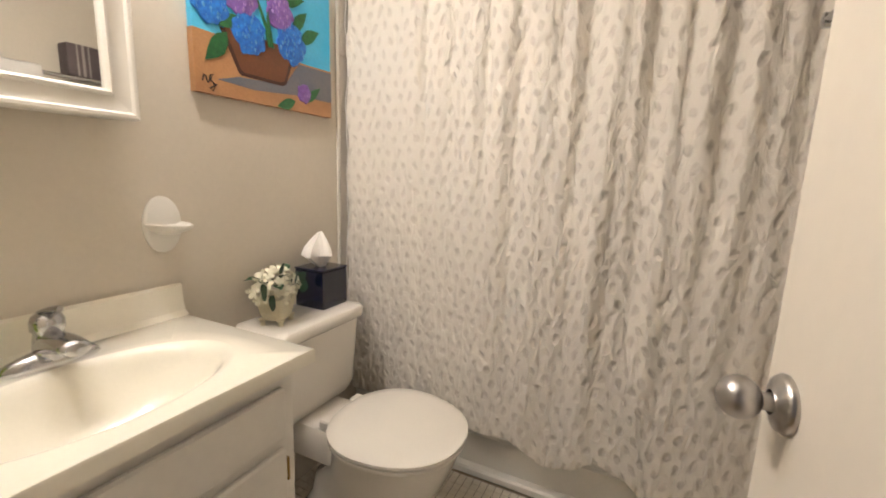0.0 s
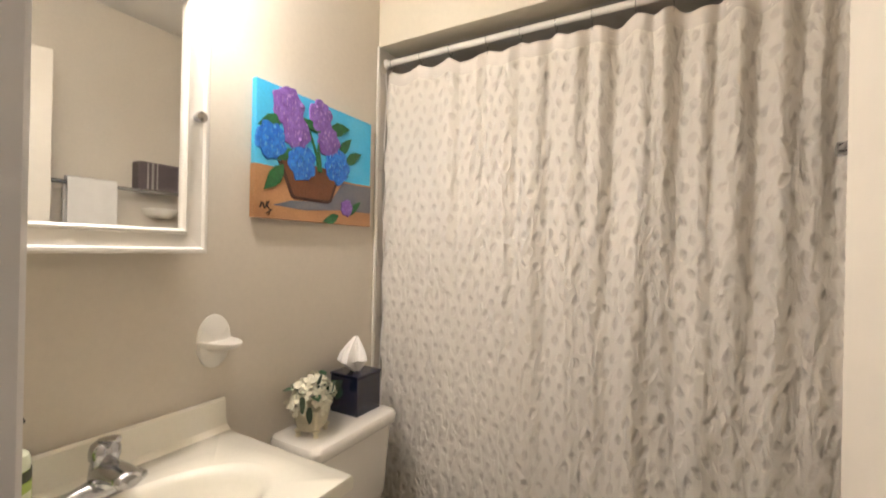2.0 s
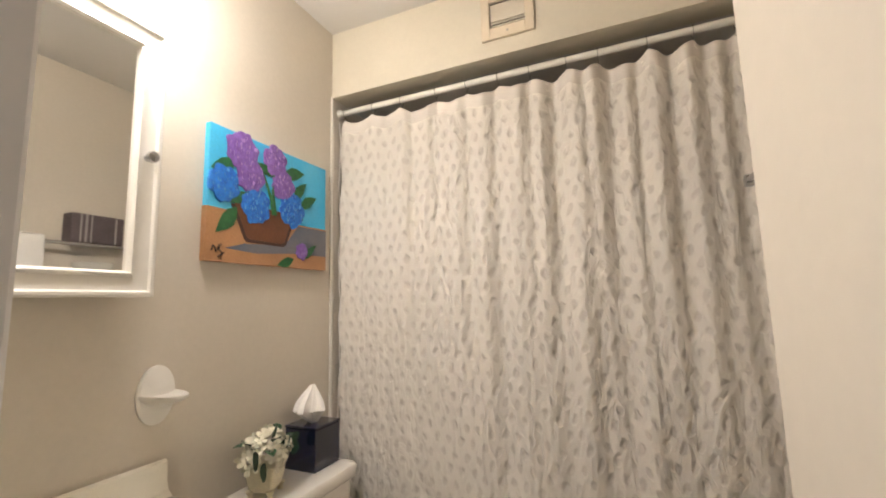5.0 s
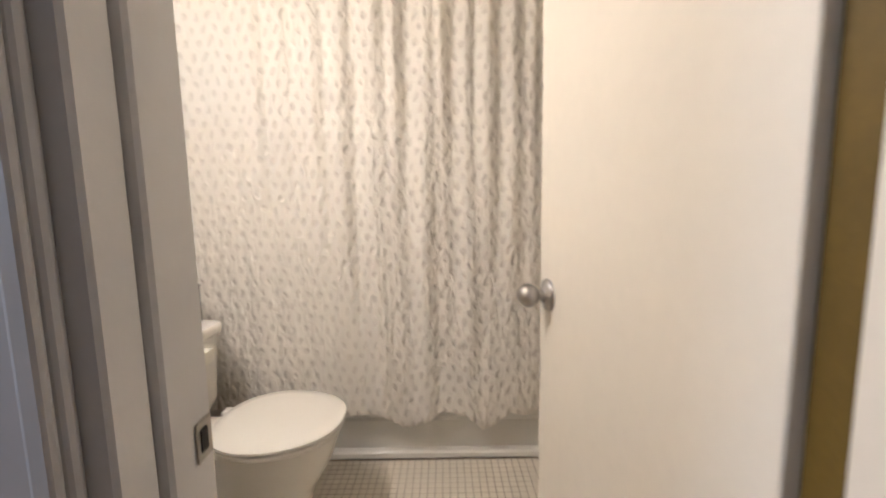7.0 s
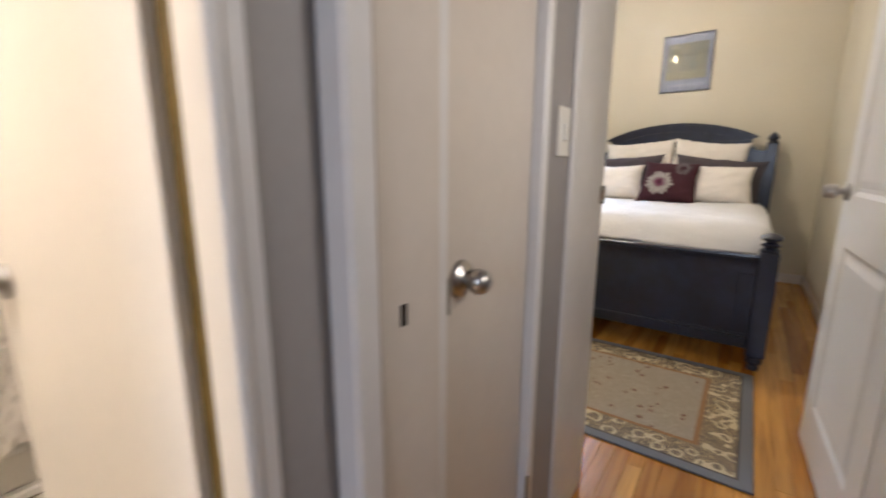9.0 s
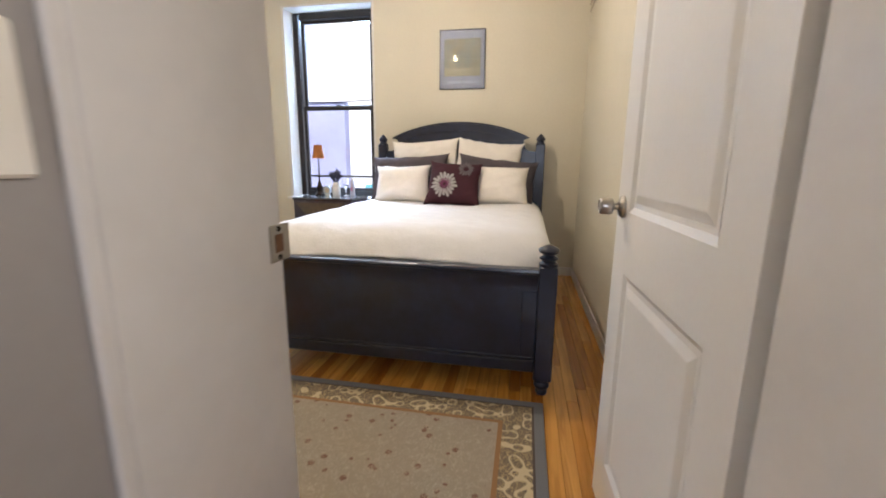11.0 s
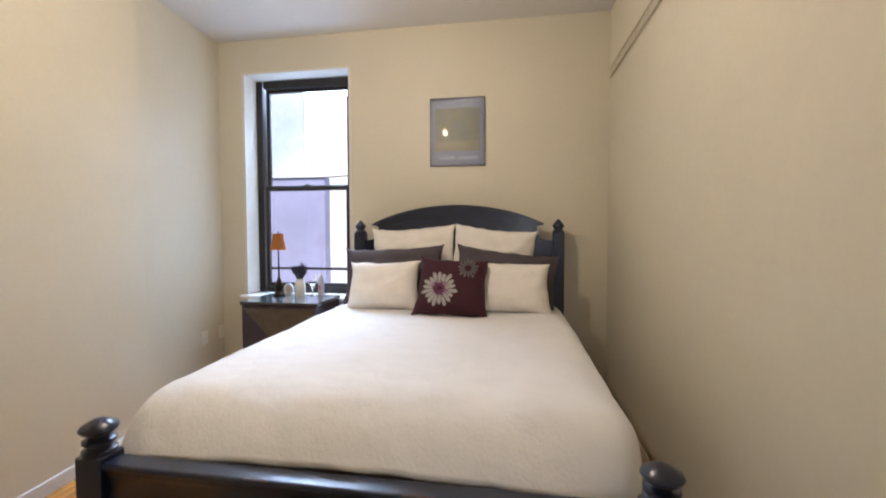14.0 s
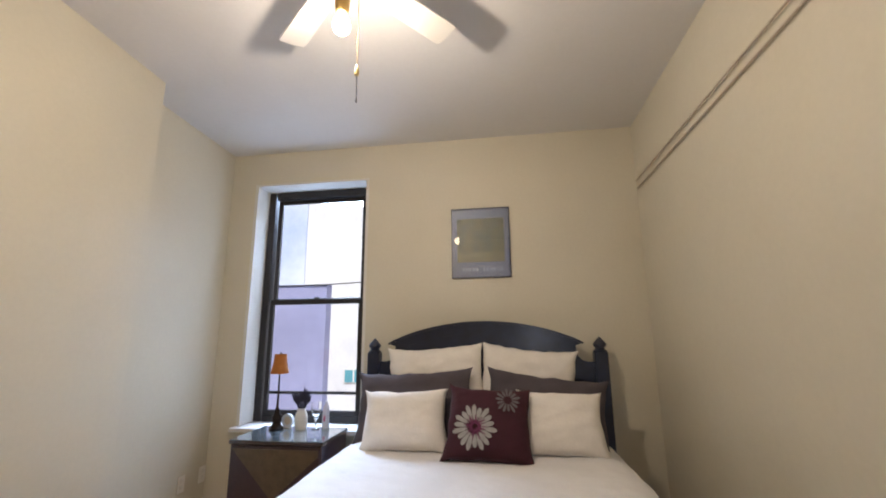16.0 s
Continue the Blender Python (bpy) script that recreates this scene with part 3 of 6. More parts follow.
# closet bay in the hall
setting("trim_pier_corner", boxes((1.216, 1.262, -0.088, -0.041, 0, 2.12), bevel=0.006), TRIM)
setting("trim_pier_panel", boxes((1.264, 1.392, -0.080, -0.045, 0, 2.12), bevel=0.004), DOOR_BEIGE)
setting("trim_closet_frame", boxes((1.398, 1.432, -0.066, 0.05, 0, 2.05), (1.782, 1.812, -0.066, 0.05, 0, 2.05), (1.432, 1.782, -0.066, 0.05, 2.0, 2.05), bevel=0.004), TRIM)
latch = thing("latch_hole", "old empty latch slot in a beige painted board", "latch hole", (1.308, -0.081, 0.935))
part("slot", boxes((-0.006, 0.006, -0.0015, 0.001, -0.015, 0.015), bevel=0.001), DARK, latch)


def knob_round(parent, at, direction, ball=0.027, material=NICKEL, length=0.062, keyed=False):
    """Rosette, neck and ball along a direction, from the door's face."""
    q = Vector(direction).to_track_quat("Z", "Y").to_matrix().to_4x4()
    m = Matrix.Translation(at) @ q
    part("rosette", lathe(bmesh.new(), [(0, 0.0), (0.033, 0.0), (0.034, 0.004), (0.030, 0.010), (0.016, 0.013), (0.014, 0.016)], 32, m), material, parent, smooth=50)
    if keyed:
        prof = [(0.010, 0.014), (0.011, 0.028), (0.024, 0.034), (0.0265, 0.042), (0.0245, 0.066), (0.022, 0.070), (0.019, 0.071), (0.017, 0.066), (0, 0.066)]
    else:
        c = length - ball * 0.8
        prof = [(0.011, 0.012), (0.010, c - ball * 0.8)] + [(ball * math.sin(a), c + ball * 0.15 - ball * 0.92 * math.cos(a)) for a in (0.42 + 0.2 * i for i in range(13))] + [(0, c + ball * 1.07)]
    part("knob", lathe(bmesh.new(), prof, 32, m), material, parent, smooth=50)
    if keyed:
        part("keyway", lathe(bmesh.new(), [(0, 0.0655), (0.012, 0.0655), (0.013, 0.070), (0, 0.0705)], 24, m), STEEL_DULL, parent, smooth=50)


# bathroom door, open into the room
ang = math.atan2(1.095 - 1.030, 0.67 - 0.07)
door1 = tagged(new("door_1"), kind="structure")
door1.matrix_world = Matrix.Translation((1.097, 0.072, 0)) @ Matrix.Rotation(ang, 4, "Z")
part("leaf", boxes((0.0, 0.035, 0.0, 0.605, 0.012, 2.02), bevel=0.002), DOOR_CREAM, door1)
knob_round(door1, (0, 0.548, 0.926), (-1, 0, 0), 0.0250)
knob_round(door1, (0.035, 0.548, 0.932), (1, 0, 0))
part("latch_plate", boxes((0.006, 0.029, 0.605, 0.607, 0.90, 0.96)), STEEL_DULL, door1)

door2 = tagged(new("door_2"), kind="structure")
part("leaf", boxes((1.436, 1.778, -0.040, -0.006, 0.01, 1.995), bevel=0.003), DOOR_BEIGE, door2)
knob_round(door2, (1.502, -0.040, 0.937), (0, -1, 0), 0.0225, length=0.055)
for z in (0.32, 1.7):
    part("hinge", lathe(bmesh.new(), [(0, -0.045), (0.006, -0.045), (0.006, 0.045), (0, 0.045)], 12, pose(1.781, -0.066, z)), STEEL_DULL, door2, smooth=50)
part("latch_plate", boxes((1.4325, 1.4345, -0.068, -0.030, 0.895, 0.955)), STEEL_DULL, door2)

# bedroom doorway
bm = boxes((2.0, 2.285, -0.058, -0.03, 0, 2.06), (2.0, 2.27, -0.79, -0.752, 0, 2.06), (2.0, 2.32, -0.752, -0.058, 2.03, 2.06), (2.27, 2.32, -0.80, -0.788, 0, 2.06), bevel=0.003)
box(bm, 1.982, 2.0, -0.82, -0.752, 0, 2.12, 0.005, 2)
box(bm, 1.974, 1.982, -0.80, -0.770, 0, 2.12, 0.003, 1)
box(bm, 1.982, 2.0, -0.058, -0.049, 0, 2.12, 0.003)
box(bm, 1.982, 2.0, -0.82, -0.049, 2.06, 2.13, 0.005)
box(bm, 2.327, 2.333, -0.01, 0.05, 0, 2.13, 0.002)
box(bm, 2.327, 2.343, -0.86, -0.80, 0, 2.13, 0.004)
box(bm, 2.327, 2.343, -0.86, 0.04, 2.06, 2.13, 0.004)
setting("trim_bedroom_doorway", bm, TRIM)
strike = thing("strike_plate", "steel strike plate with two screws on the bedroom door jamb", "strike plate", (2.264, -0.0585, 1.042))
part("plate", boxes((-0.014, 0.038, -0.0025, 0.0, -0.029, 0.029), bevel=0.001), STEEL_DULL, strike)
part("latch_hole", boxes((-0.002, 0.018, -0.0035, -0.002, -0.014, 0.014)), WORN, strike)
for z in (-0.022, 0.022):
    part("screw", lathe(bmesh.new(), [(0, -0.001), (0.0045, -0.001), (0.004, 0.0015), (0, 0.002)], 12, pose(0.008, -0.0025, z, 90)), DARK, strike, smooth=50)
switch = thing("light_switch", "white plastic wall light switch on grey wall", "light switch", (1.925, -0.0505, 1.21))
part("plate", boxes((-0.036, 0.036, -0.007, 0, -0.058, 0.058), bevel=0.003), PLASTIC_WHITE, switch)
part("rocker", boxes((-0.012, 0.012, -0.014, -0.006, -0.02, 0.02), bevel=0.002), PLASTIC_WHITE, switch)

door3 = tagged(new("door_3"), kind="structure")
door3.matrix_world = Matrix.Translation((2.335, -0.762, 0)) @ Matrix.Rotation(math.atan2(0.037, 0.76), 4, "Z")
bm = bmesh.new()
LW, LH = 0.765, 2.02
zs = [(0.20, 0.847), (1.03, 1.86)]
xs = [(0.125, LW - 0.125)]
box(bm, 0, LW, -0.035, -0.008, 0.012, LH)
for a in ((0, LW, -0.0079, 0, 0.012, 0.20), (0, LW, -0.0079, 0, 0.847, 1.03), (0, LW, -0.0079, 0, 1.86, LH), (0, 0.125, -0.0079, 0, 0.20, 0.847), (0, 0.125, -0.0079, 0, 1.03, 1.86), (LW - 0.125, LW, -0.0079, 0, 0.20, 0.847), (LW - 0.125, LW, -0.0079, 0, 1.03, 1.86)):
    box(bm, *a)
part("leaf", bm, DOOR_WHITE, door3)
for z0, z1 in zs:
    bm = bmesh.new()
    rings = []
    for inset, y in ((0.0, 0.0005), (0.016, -0.0075), (0.030, -0.0075), (0.052, -0.0015), (0.056, -0.001)):
        rings.append([(0.125 + inset, y, z0 + inset), (LW - 0.125 - inset, y, z0 + inset), (LW - 0.125 - inset, y, z1 - inset), (0.125 + inset, y, z1 - inset)])
    loft(bm, rings, False)
    bm.verts.ensure_lookup_table()
    bm.faces.new(bm.verts[-4:])
    part("raised_panel", bm, DOOR_WHITE, door3)
knob_round(door3, (LW - 0.06, 0, 1.042), (0, 1, 0), keyed=True)
knob_round(door3, (LW - 0.06, -0.035, 1.042), (0, -1, 0), keyed=True)
part("latch_plate", boxes((LW, LW + 0.002, -0.03, -0.006, 1.01, 1.07)), STEEL_DULL, door3)

# ---- bathroom ----
# vanity
vanity = thing("vanity_cabinet", "cream-painted vanity cabinet with brass hinges under a sink top", "cabinet", (WX, 0.09, 0))
part("body", boxes((0.417, 0.435, 0.01, 0.60, 0.09, 0.752), (0.0, 0.416, 0.01, 0.028, 0.09, 0.752), (0.0, 0.416, 0.582, 0.60, 0.09, 0.752), (0.0, 0.416, 0.029, 0.581, 0.09, 0.11), (0.0, 0.38, 0.01, 0.60, 0.0, 0.089), bevel=0.003), BATH_TRIM, vanity)
part("false_drawer", boxes((0.4355, 0.452, 0.045, 0.565, 0.60, 0.715), bevel=0.005), BATH_TRIM, vanity)
for y0, y1, hy in ((0.045, 0.30, 0.047), (0.31, 0.565, 0.563)):
    d = part("door", boxes((0.4355, 0.452, y0, y1, 0.12, 0.575), bevel=0.005), BATH_TRIM, vanity)
    for z in (0.18, 0.52):
        part("hinge", boxes((0.4345, 0.449, hy + (0.003 if hy > 0.3 else -0.010), hy + (0.010 if hy > 0.3 else -0.003), z - 0.028, z + 0.028), bevel=0.002), BRASS, d)
    part("knob", lathe(bmesh.new(), [(0, 0), (0.008, 0), (0.006, 0.01), (0.014, 0.016), (0.012, 0.024), (0, 0.026)], 20, pose(0.452, 0.275 if y0 < 0.1 else 0.335, 0.53, 0, 90)), CHROME, d, smooth=50)

# sink top with its bowl
top = thing("sink_top", "cream cultured-marble sink top with oval basin and backsplash", "sink", (WX, 0.085, 0.755))
SW, SD, CX, CY, RX, RY = 0.476, 0.632, 0.285, 0.315, 0.135, 0.215
bm = bmesh.new()
K = 96
zt = 0.03


def slab_edge(a):
    c, s = math.cos(a), math.sin(a)
    best = 9
    for lim, comp, o in ((SW, c, CX), (0.0, c, CX), (SD, s, CY), (0.0, s, CY)):
        if abs(comp) > 1e-6:
            k = (lim - o) / comp
            if k > 0:
                best = min(best, k)
    return CX + c * best, CY + s * best


rings = []
angs = sorted([2 * math.pi * i / K for i in range(K)] + [math.atan2(y - CY, x - CX) % (2 * math.pi) for x in (0, SW) for y in (0, SD)])
edge = [slab_edge(a) for a in angs]
rings.append([(x, y, 0) for x, y in edge])
rings.append([(x, y, zt - 0.004) for x, y in edge])
rings.append([(CX + (x - CX) * 0.99, CY + (y - CY) * 0.99, zt) for x, y in edge])
for s, dz in ((1.16, 0.0), (1.12, 0.0015), (1.08, 0.0015), (1.03, -0.003), (0.985, -0.010), (0.94, -0.024), (0.88, -0.042), (0.80, -0.062), (0.70, -0.082), (0.57, -0.101), (0.42, -0.115), (0.26, -0.123), (0.12, -0.127)):
    rings.append([(CX + RX * s * math.cos(a), CY + RY * s * math.sin(a), zt + dz) for a in angs])
loft(bm, rings, False)
bm.verts.ensure_lookup_table()
bm.faces.new(bm.verts[-len(angs):])
part("slab", bm, MARBLE, top, smooth=60)
bm = bmesh.new()
prof = [(0.001, zt - 0.005), (0.001, zt + 0.078), (0.014, zt + 0.082), (0.021, zt + 0.076), (0.024, zt + 0.03), (0.030, zt + 0.012), (0.045, zt + 0.0005), (0.045, zt - 0.005)]
loft(bm, [[(x, y, z) for x, z in prof] for y in (0.0, SD)])
part("backsplash", bm, MARBLE, top, smooth=30)
part("drain", lathe(bmesh.new(), [(0, 0), (0.021, 0), (0.022, 0.004), (0.014, 0.005), (0, 0.003)], 24, pose(CX, CY, zt - 0.126)), CHROME, top, smooth=50)

fau = thing("faucet", "chrome centre-set bathroom faucet on the sink top", "faucet", (WX + 0.105, 0.41, 0.7855))
bm = bmesh.new()
loft(bm, [[(sx * (0.027 * (1 - 0.25 * (abs(math.sin(a)) ** 3))) * math.cos(a), sx * 0.078 * math.sin(a), z) for a in [2 * math.pi * i / 40 for i in range(40)]] for sx, z in ((0.98, 0), (1.0, 0.004), (0.97, 0.012), (0.86, 0.021), (0.6, 0.028), (0.35, 0.034))])
part("base_plate", bm, CHROME, fau, smooth=50)
bm = bmesh.new()
sp = [(-0.005, 0.038, 0.026, 0.026), (0.02, 0.047, 0.027, 0.022), (0.055, 0.053, 0.026, 0.018), (0.085, 0.054, 0.024, 0.015), (0.100, 0.052, 0.023, 0.014), (0.104, 0.050, 0.018, 0.010)]
loft(bm, [[(x, w * math.cos(a), z + h * math.sin(a)) for a in [2 * math.pi * i / 20 for i in range(20)]] for x, z, w, h in sp])
part("spout", bm, CHROME, fau, smooth=50)
part("column", lathe(bmesh.new(), [(0.026, 0.015), (0.025, 0.05), (0.022, 0.066), (0.026, 0.072), (0.026, 0.088), (0.022, 0.098), (0.012, 0.105), (0, 0.107)], 28), CHROME, fau, smooth=50)
bm = bmesh.new()
loft(bm, [[(x, w * math.cos(a), z + 0.006 * math.sin(a)) for a in [2 * math.pi * i / 16 for i in range(16)]] for x, z, w in ((-0.004, 0.104, 0.014), (0.02, 0.112, 0.012), (0.045, 0.118, 0.009), (0.056, 0.119, 0.005))])
part("lever", bm, CHROME, fau, smooth=50)

soap = thing("soap_bottle", "clear bottle of green hand soap with a black pump", "soap dispenser", (WX + 0.105, 0.268, 0.7855, 0, 0, 15))
part("bottle", lathe(bmesh.new(), [(0, 0), (0.030, 0), (0.033, 0.005), (0.033, 0.115), (0.030, 0.128), (0.016, 0.138), (0.013, 0.146), (0, 0.146)], 32), GREEN_SOAP, soap, smooth=40)
part("upper_wall", lathe(bmesh.new(), [(0.0334, 0.105), (0.0334, 0.116), (0.0305, 0.1285), (0.0165, 0.1385), (0.0165, 0.1386), (0.0165, 0.137)], 32), mat("pale_green_plastic", (0.62, 0.66, 0.50), 0.2, vary=0.02, bump=0.0), soap, smooth=40)
lab = part("label", boxes(*[(0.0338 * math.cos(a) - 0.0003, 0.0338 * math.cos(a) + 0.0003, -0.001, 0.001, 0.02, 0.1) for a in (0,)]), LABEL_CREAM, soap)
bm = bmesh.new()


def arc_strip(bm, r, a0, a1, z0, z1, n=14, idx=0):
    lo = [bm.verts.new((r * math.cos(a0 + (a1 - a0) * i / n), r * math.sin(a0 + (a1 - a0) * i / n), z0)) for i in range(n + 1)]
    hi = [bm.verts.new((v.co.x, v.co.y, z1)) for v in lo]
    li = [bm.verts.new((v.co.x * 0.97, v.co.y * 0.97, z0)) for v in lo]
    hi2 = [bm.verts.new((v.co.x * 0.97, v.co.y * 0.97, z1)) for v in lo]
    for i in range(n):
        for q in ((lo[i], lo[i + 1], hi[i + 1], hi[i]), (li[i], hi2[i], hi2[i + 1], li[i + 1]), (hi[i], hi[i + 1], hi2[i + 1], hi2[i]), (lo[i], li[i], li[i + 1], lo[i + 1])):
            bm.faces.new(q).material_index = idx


arc_strip(bm, 0.0345, -1.3, 1.3, 0.086, 0.104, idx=1)
arc_strip(bm, 0.0345, -1.3, 1.3, 0.014, 0.084, idx=2)
arc_strip(bm, 0.0349, -0.75, 0.75, 0.048, 0.068, idx=0)
arc_strip(bm, 0.0349, -0.75, 0.75, 0.020, 0.042, idx=0)
for i in range(6):
    arc_strip(bm, 0.0352, -0.5 + i * 0.17, -0.42 + i * 0.17, 0.024, 0.036, 2, idx=1)
lab.data = finish("label", bm, [LABEL_CREAM, mat("dark_label_band", (0.05, 0.06, 0.03), 0.5, bump=0), mat("lime_label", (0.40, 0.52, 0.10), 0.5, bump=0)])
part("pump_collar", lathe(bmesh.new(), [(0.014, 0.142), (0.015, 0.146), (0.015, 0.166), (0.010, 0.170), (0.005, 0.172), (0.005, 0.196), (0, 0.196)], 20), BLACK_PLASTIC, soap, smooth=40)
part("pump_head", tube(bmesh.new(), [(-0.010, 0, 0.200), (0.01, 0, 0.201), (0.03, 0, 0.200), (0.042, 0, 0.193)], [0.008, 0.009, 0.006, 0.004]), BLACK_PLASTIC, soap, smooth=40)

dish = thing("soap_dish", "oval ceramic soap dish mounted on the beige wall", "soap dish", (WX + 0.001, 0.690, 1.022))
part("backplate", lathe(bmesh.new(), [(0, 0), (0.058, 0), (0.058, 0.006), (0.052, 0.011), (0, 0.013)], 48, pose(0, 0, 0, 0, 90), (1.22, 0.80)), PLASTIC_WHITE, dish, smooth=40)
bm = bmesh.new()
loft(bm, [[(0.006 + 0.098 * s * max(0, math.cos(a)) + 0.0, 0.044 * s * math.sin(a), z) for a in [-math.pi / 2 + math.pi * i / 24 for i in range(25)]] for s, z in ((0.45, -0.022), (0.85, -0.010), (1.0, -0.002), (1.02, 0.004), (0.97, 0.006), (0.86, 0.003), (0.6, 0.0))])
part("tray", bm, PLASTIC_WHITE, dish, smooth=40)

# toilet
toilet = thing("toilet", "white two-piece toilet with a closed round lid", "toilet", (WX, 1.065, 0))


def egg(cx, rx, ry, z, n=48, back=0.75):
    pts = []
    for i in range(n):
        a = 2 * math.pi * i / n
        x = math.cos(a)
        pts.append((cx + rx * (x if x > 0 else x * back), ry * math.copysign(abs(math.sin(a)) ** (0.85), math.sin(a)), z))
    return pts


bm = bmesh.new()
loft(bm, [egg(0.37, 0.215, 0.122, 0.0, back=1.25), egg(0.37, 0.21, 0.120, 0.02, back=1.25), egg(0.375, 0.182, 0.100, 0.09, back=1.25), egg(0.395, 0.190, 0.124, 0.18, back=1.15), egg(0.43, 0.212, 0.168, 0.27), egg(0.445, 0.222, 0.178, 0.34), egg(0.45, 0.228, 0.184, 0.375), egg(0.45, 0.220, 0.178, 0.382)])
box(bm, 0.045, 0.30, -0.10, 0.10, 0.25, 0.375, 0.02, 2)
part("bowl", bm, PORCELAIN, toilet, smooth=45)
bm = bmesh.new()
loft(bm, [egg(0.452, 0.222, 0.186, 0.384), egg(0.452, 0.236, 0.199, 0.388), egg(0.452, 0.236, 0.199, 0.396), egg(0.452, 0.224, 0.187, 0.400)])
part("seat", bm, PORCELAIN, toilet, smooth=45)
bm = bmesh.new()
loft(bm, [egg(0.452, 0.220, 0.184, 0.402), egg(0.452, 0.239, 0.202, 0.406), egg(0.452, 0.239, 0.202, 0.413), egg(0.452, 0.224, 0.187, 0.419), egg(0.452, 0.19, 0.155, 0.422), egg(0.452, 0.10, 0.08, 0.424)])
part("lid", bm, PORCELAIN, toilet, smooth=45)
for y in (-0.075, 0.075):
    part("hinge", boxes((0.245, 0.285, y - 0.022, y + 0.022, 0.376, 0.405), bevel=0.005), PORCELAIN, toilet)
bm = bmesh.new()


def rrect(x0, x1, y0, y1, z, r=0.03, n=6):
    pts = []
    for cx, cy, a0 in ((x1 - r, y1 - r, 0), (x0 + r, y1 - r, 90), (x0 + r, y0 + r, 180), (x1 - r, y0 + r, 270)):
        pts += [(cx + r * math.cos(radians(a0 + 90 * i / n)), cy + r * math.sin(radians(a0 + 90 * i / n)), z) for i in range(n + 1)]
    return pts


loft(bm, [rrect(0.03, 0.165, -0.165, 0.160, 0.378), rrect(0.015, 0.185, -0.178, 0.172, 0.42), rrect(0.01, 0.196, -0.187, 0.182, 0.655)])
part("tank", bm, PORCELAIN, toilet, smooth=45)
bm = bmesh.new()
loft(bm, [rrect(0.004, 0.204, -0.195, 0.190, 0.657, 0.03), rrect(0.0, 0.210, -0.200, 0.195, 0.663, 0.032), rrect(0.0, 0.212, -0.202, 0.197, 0.688, 0.032), rrect(0.003, 0.205, -0.196, 0.191, 0.698, 0.03), rrect(0.02, 0.185, -0.18, 0.17, 0.701, 0.03)])
part("tank_lid", bm, PORCELAIN, toilet, smooth=45)
part("supply_valve", tube(bmesh.new(), [(0.02, -0.17, 0.16), (0.06, -0.17, 0.16), (0.07, -0.16, 0.25), (0.08, -0.13, 0.38)], 0.006), CHROME, toilet, smooth=40)
brush = thing("toilet_brush", "white toilet brush holder on the mosaic floor beside the toilet", "toilet brush", (0.24, 0.875, 0.001))
part("holder", lathe(bmesh.new(), [(0, 0), (0.045, 0), (0.05, 0.01), (0.045, 0.09), (0.05, 0.11), (0.03, 0.125), (0, 0.127)], 28), PLASTIC_WHITE, brush, smooth=45)
part("handle", tube(bmesh.new(), [(0, 0, 0.12), (0, 0, 0.26)], 0.008), PLASTIC_WHITE, brush, smooth=45)

tb = thing("tissue_box_cover", "glossy navy tissue box cover on the toilet tank", "tissue box", (-0.138, 1.172, 0.7015))
part("cover", boxes((-0.062, 0.062, -0.062, 0.062, 0, 0.130), bevel=0.002), NAVY_BOX, tb)
part("top_plate", boxes((-0.064, 0.064, -0.064, 0.064, 0.1305, 0.138), bevel=0.002), NAVY_BOX, tb)
bm = bmesh.new()
rnd = random.Random(4)
loft(bm, [[((0.006 + s * (0.030 + 0.010 * math.sin(5 * a + 1) + 0.005 * math.sin(9 * a))) * math.cos(a) + dx, (0.006 + s * (0.040 + 0.012 * math.sin(4 * a) + 0.006 * math.sin(11 * a))) * math.sin(a) + dy, 0.138 + z) for a in [2 * math.pi * i / 36 for i in range(36)]] for s, z, dx, dy in ((0.25, 0.0, 0, 0), (0.6, 0.018, 0, -0.008), (1.15, 0.042, 0, -0.018), (0.95, 0.07, 0, -0.014), (0.5, 0.098, 0, -0.008), (0.04, 0.122, 0, -0.002))])
part("tissue", bm, TISSUE, tb, smooth=25)

fl = thing("flower_pot", "small ivory footed pot of cream silk hydrangeas on the toilet tank", "artificial flowers", (-0.122, 0.955, 0.7015, 0, 0, 20))
fl.scale = (1.10, 1.10, 1.10)
bm = bmesh.new()
loft(bm, [rrect(-0.028, 0.028, -0.032, 0.032, 0.014, 0.006, 2), rrect(-0.033, 0.033, -0.037, 0.037, 0.035, 0.006, 2), rrect(-0.036, 0.036, -0.042, 0.042, 0.062, 0.006, 2), rrect(-0.042, 0.042, -0.048, 0.048, 0.075, 0.006, 2), rrect(-0.040, 0.040, -0.046, 0.046, 0.078, 0.006, 2)])
part("pot", bm, POT, fl)
for sx in (-1, 1):
    for sy in (-1, 1):
        part("foot", lathe(bmesh.new(), [(0, 0), (0.008, 0), (0.006, 0.008), (0.012, 0.018), (0, 0.02)], 10, pose(sx * 0.026, sy * 0.030, 0)), POT, fl, smooth=40)
rnd = random.Random(8)
bm = bmesh.new()
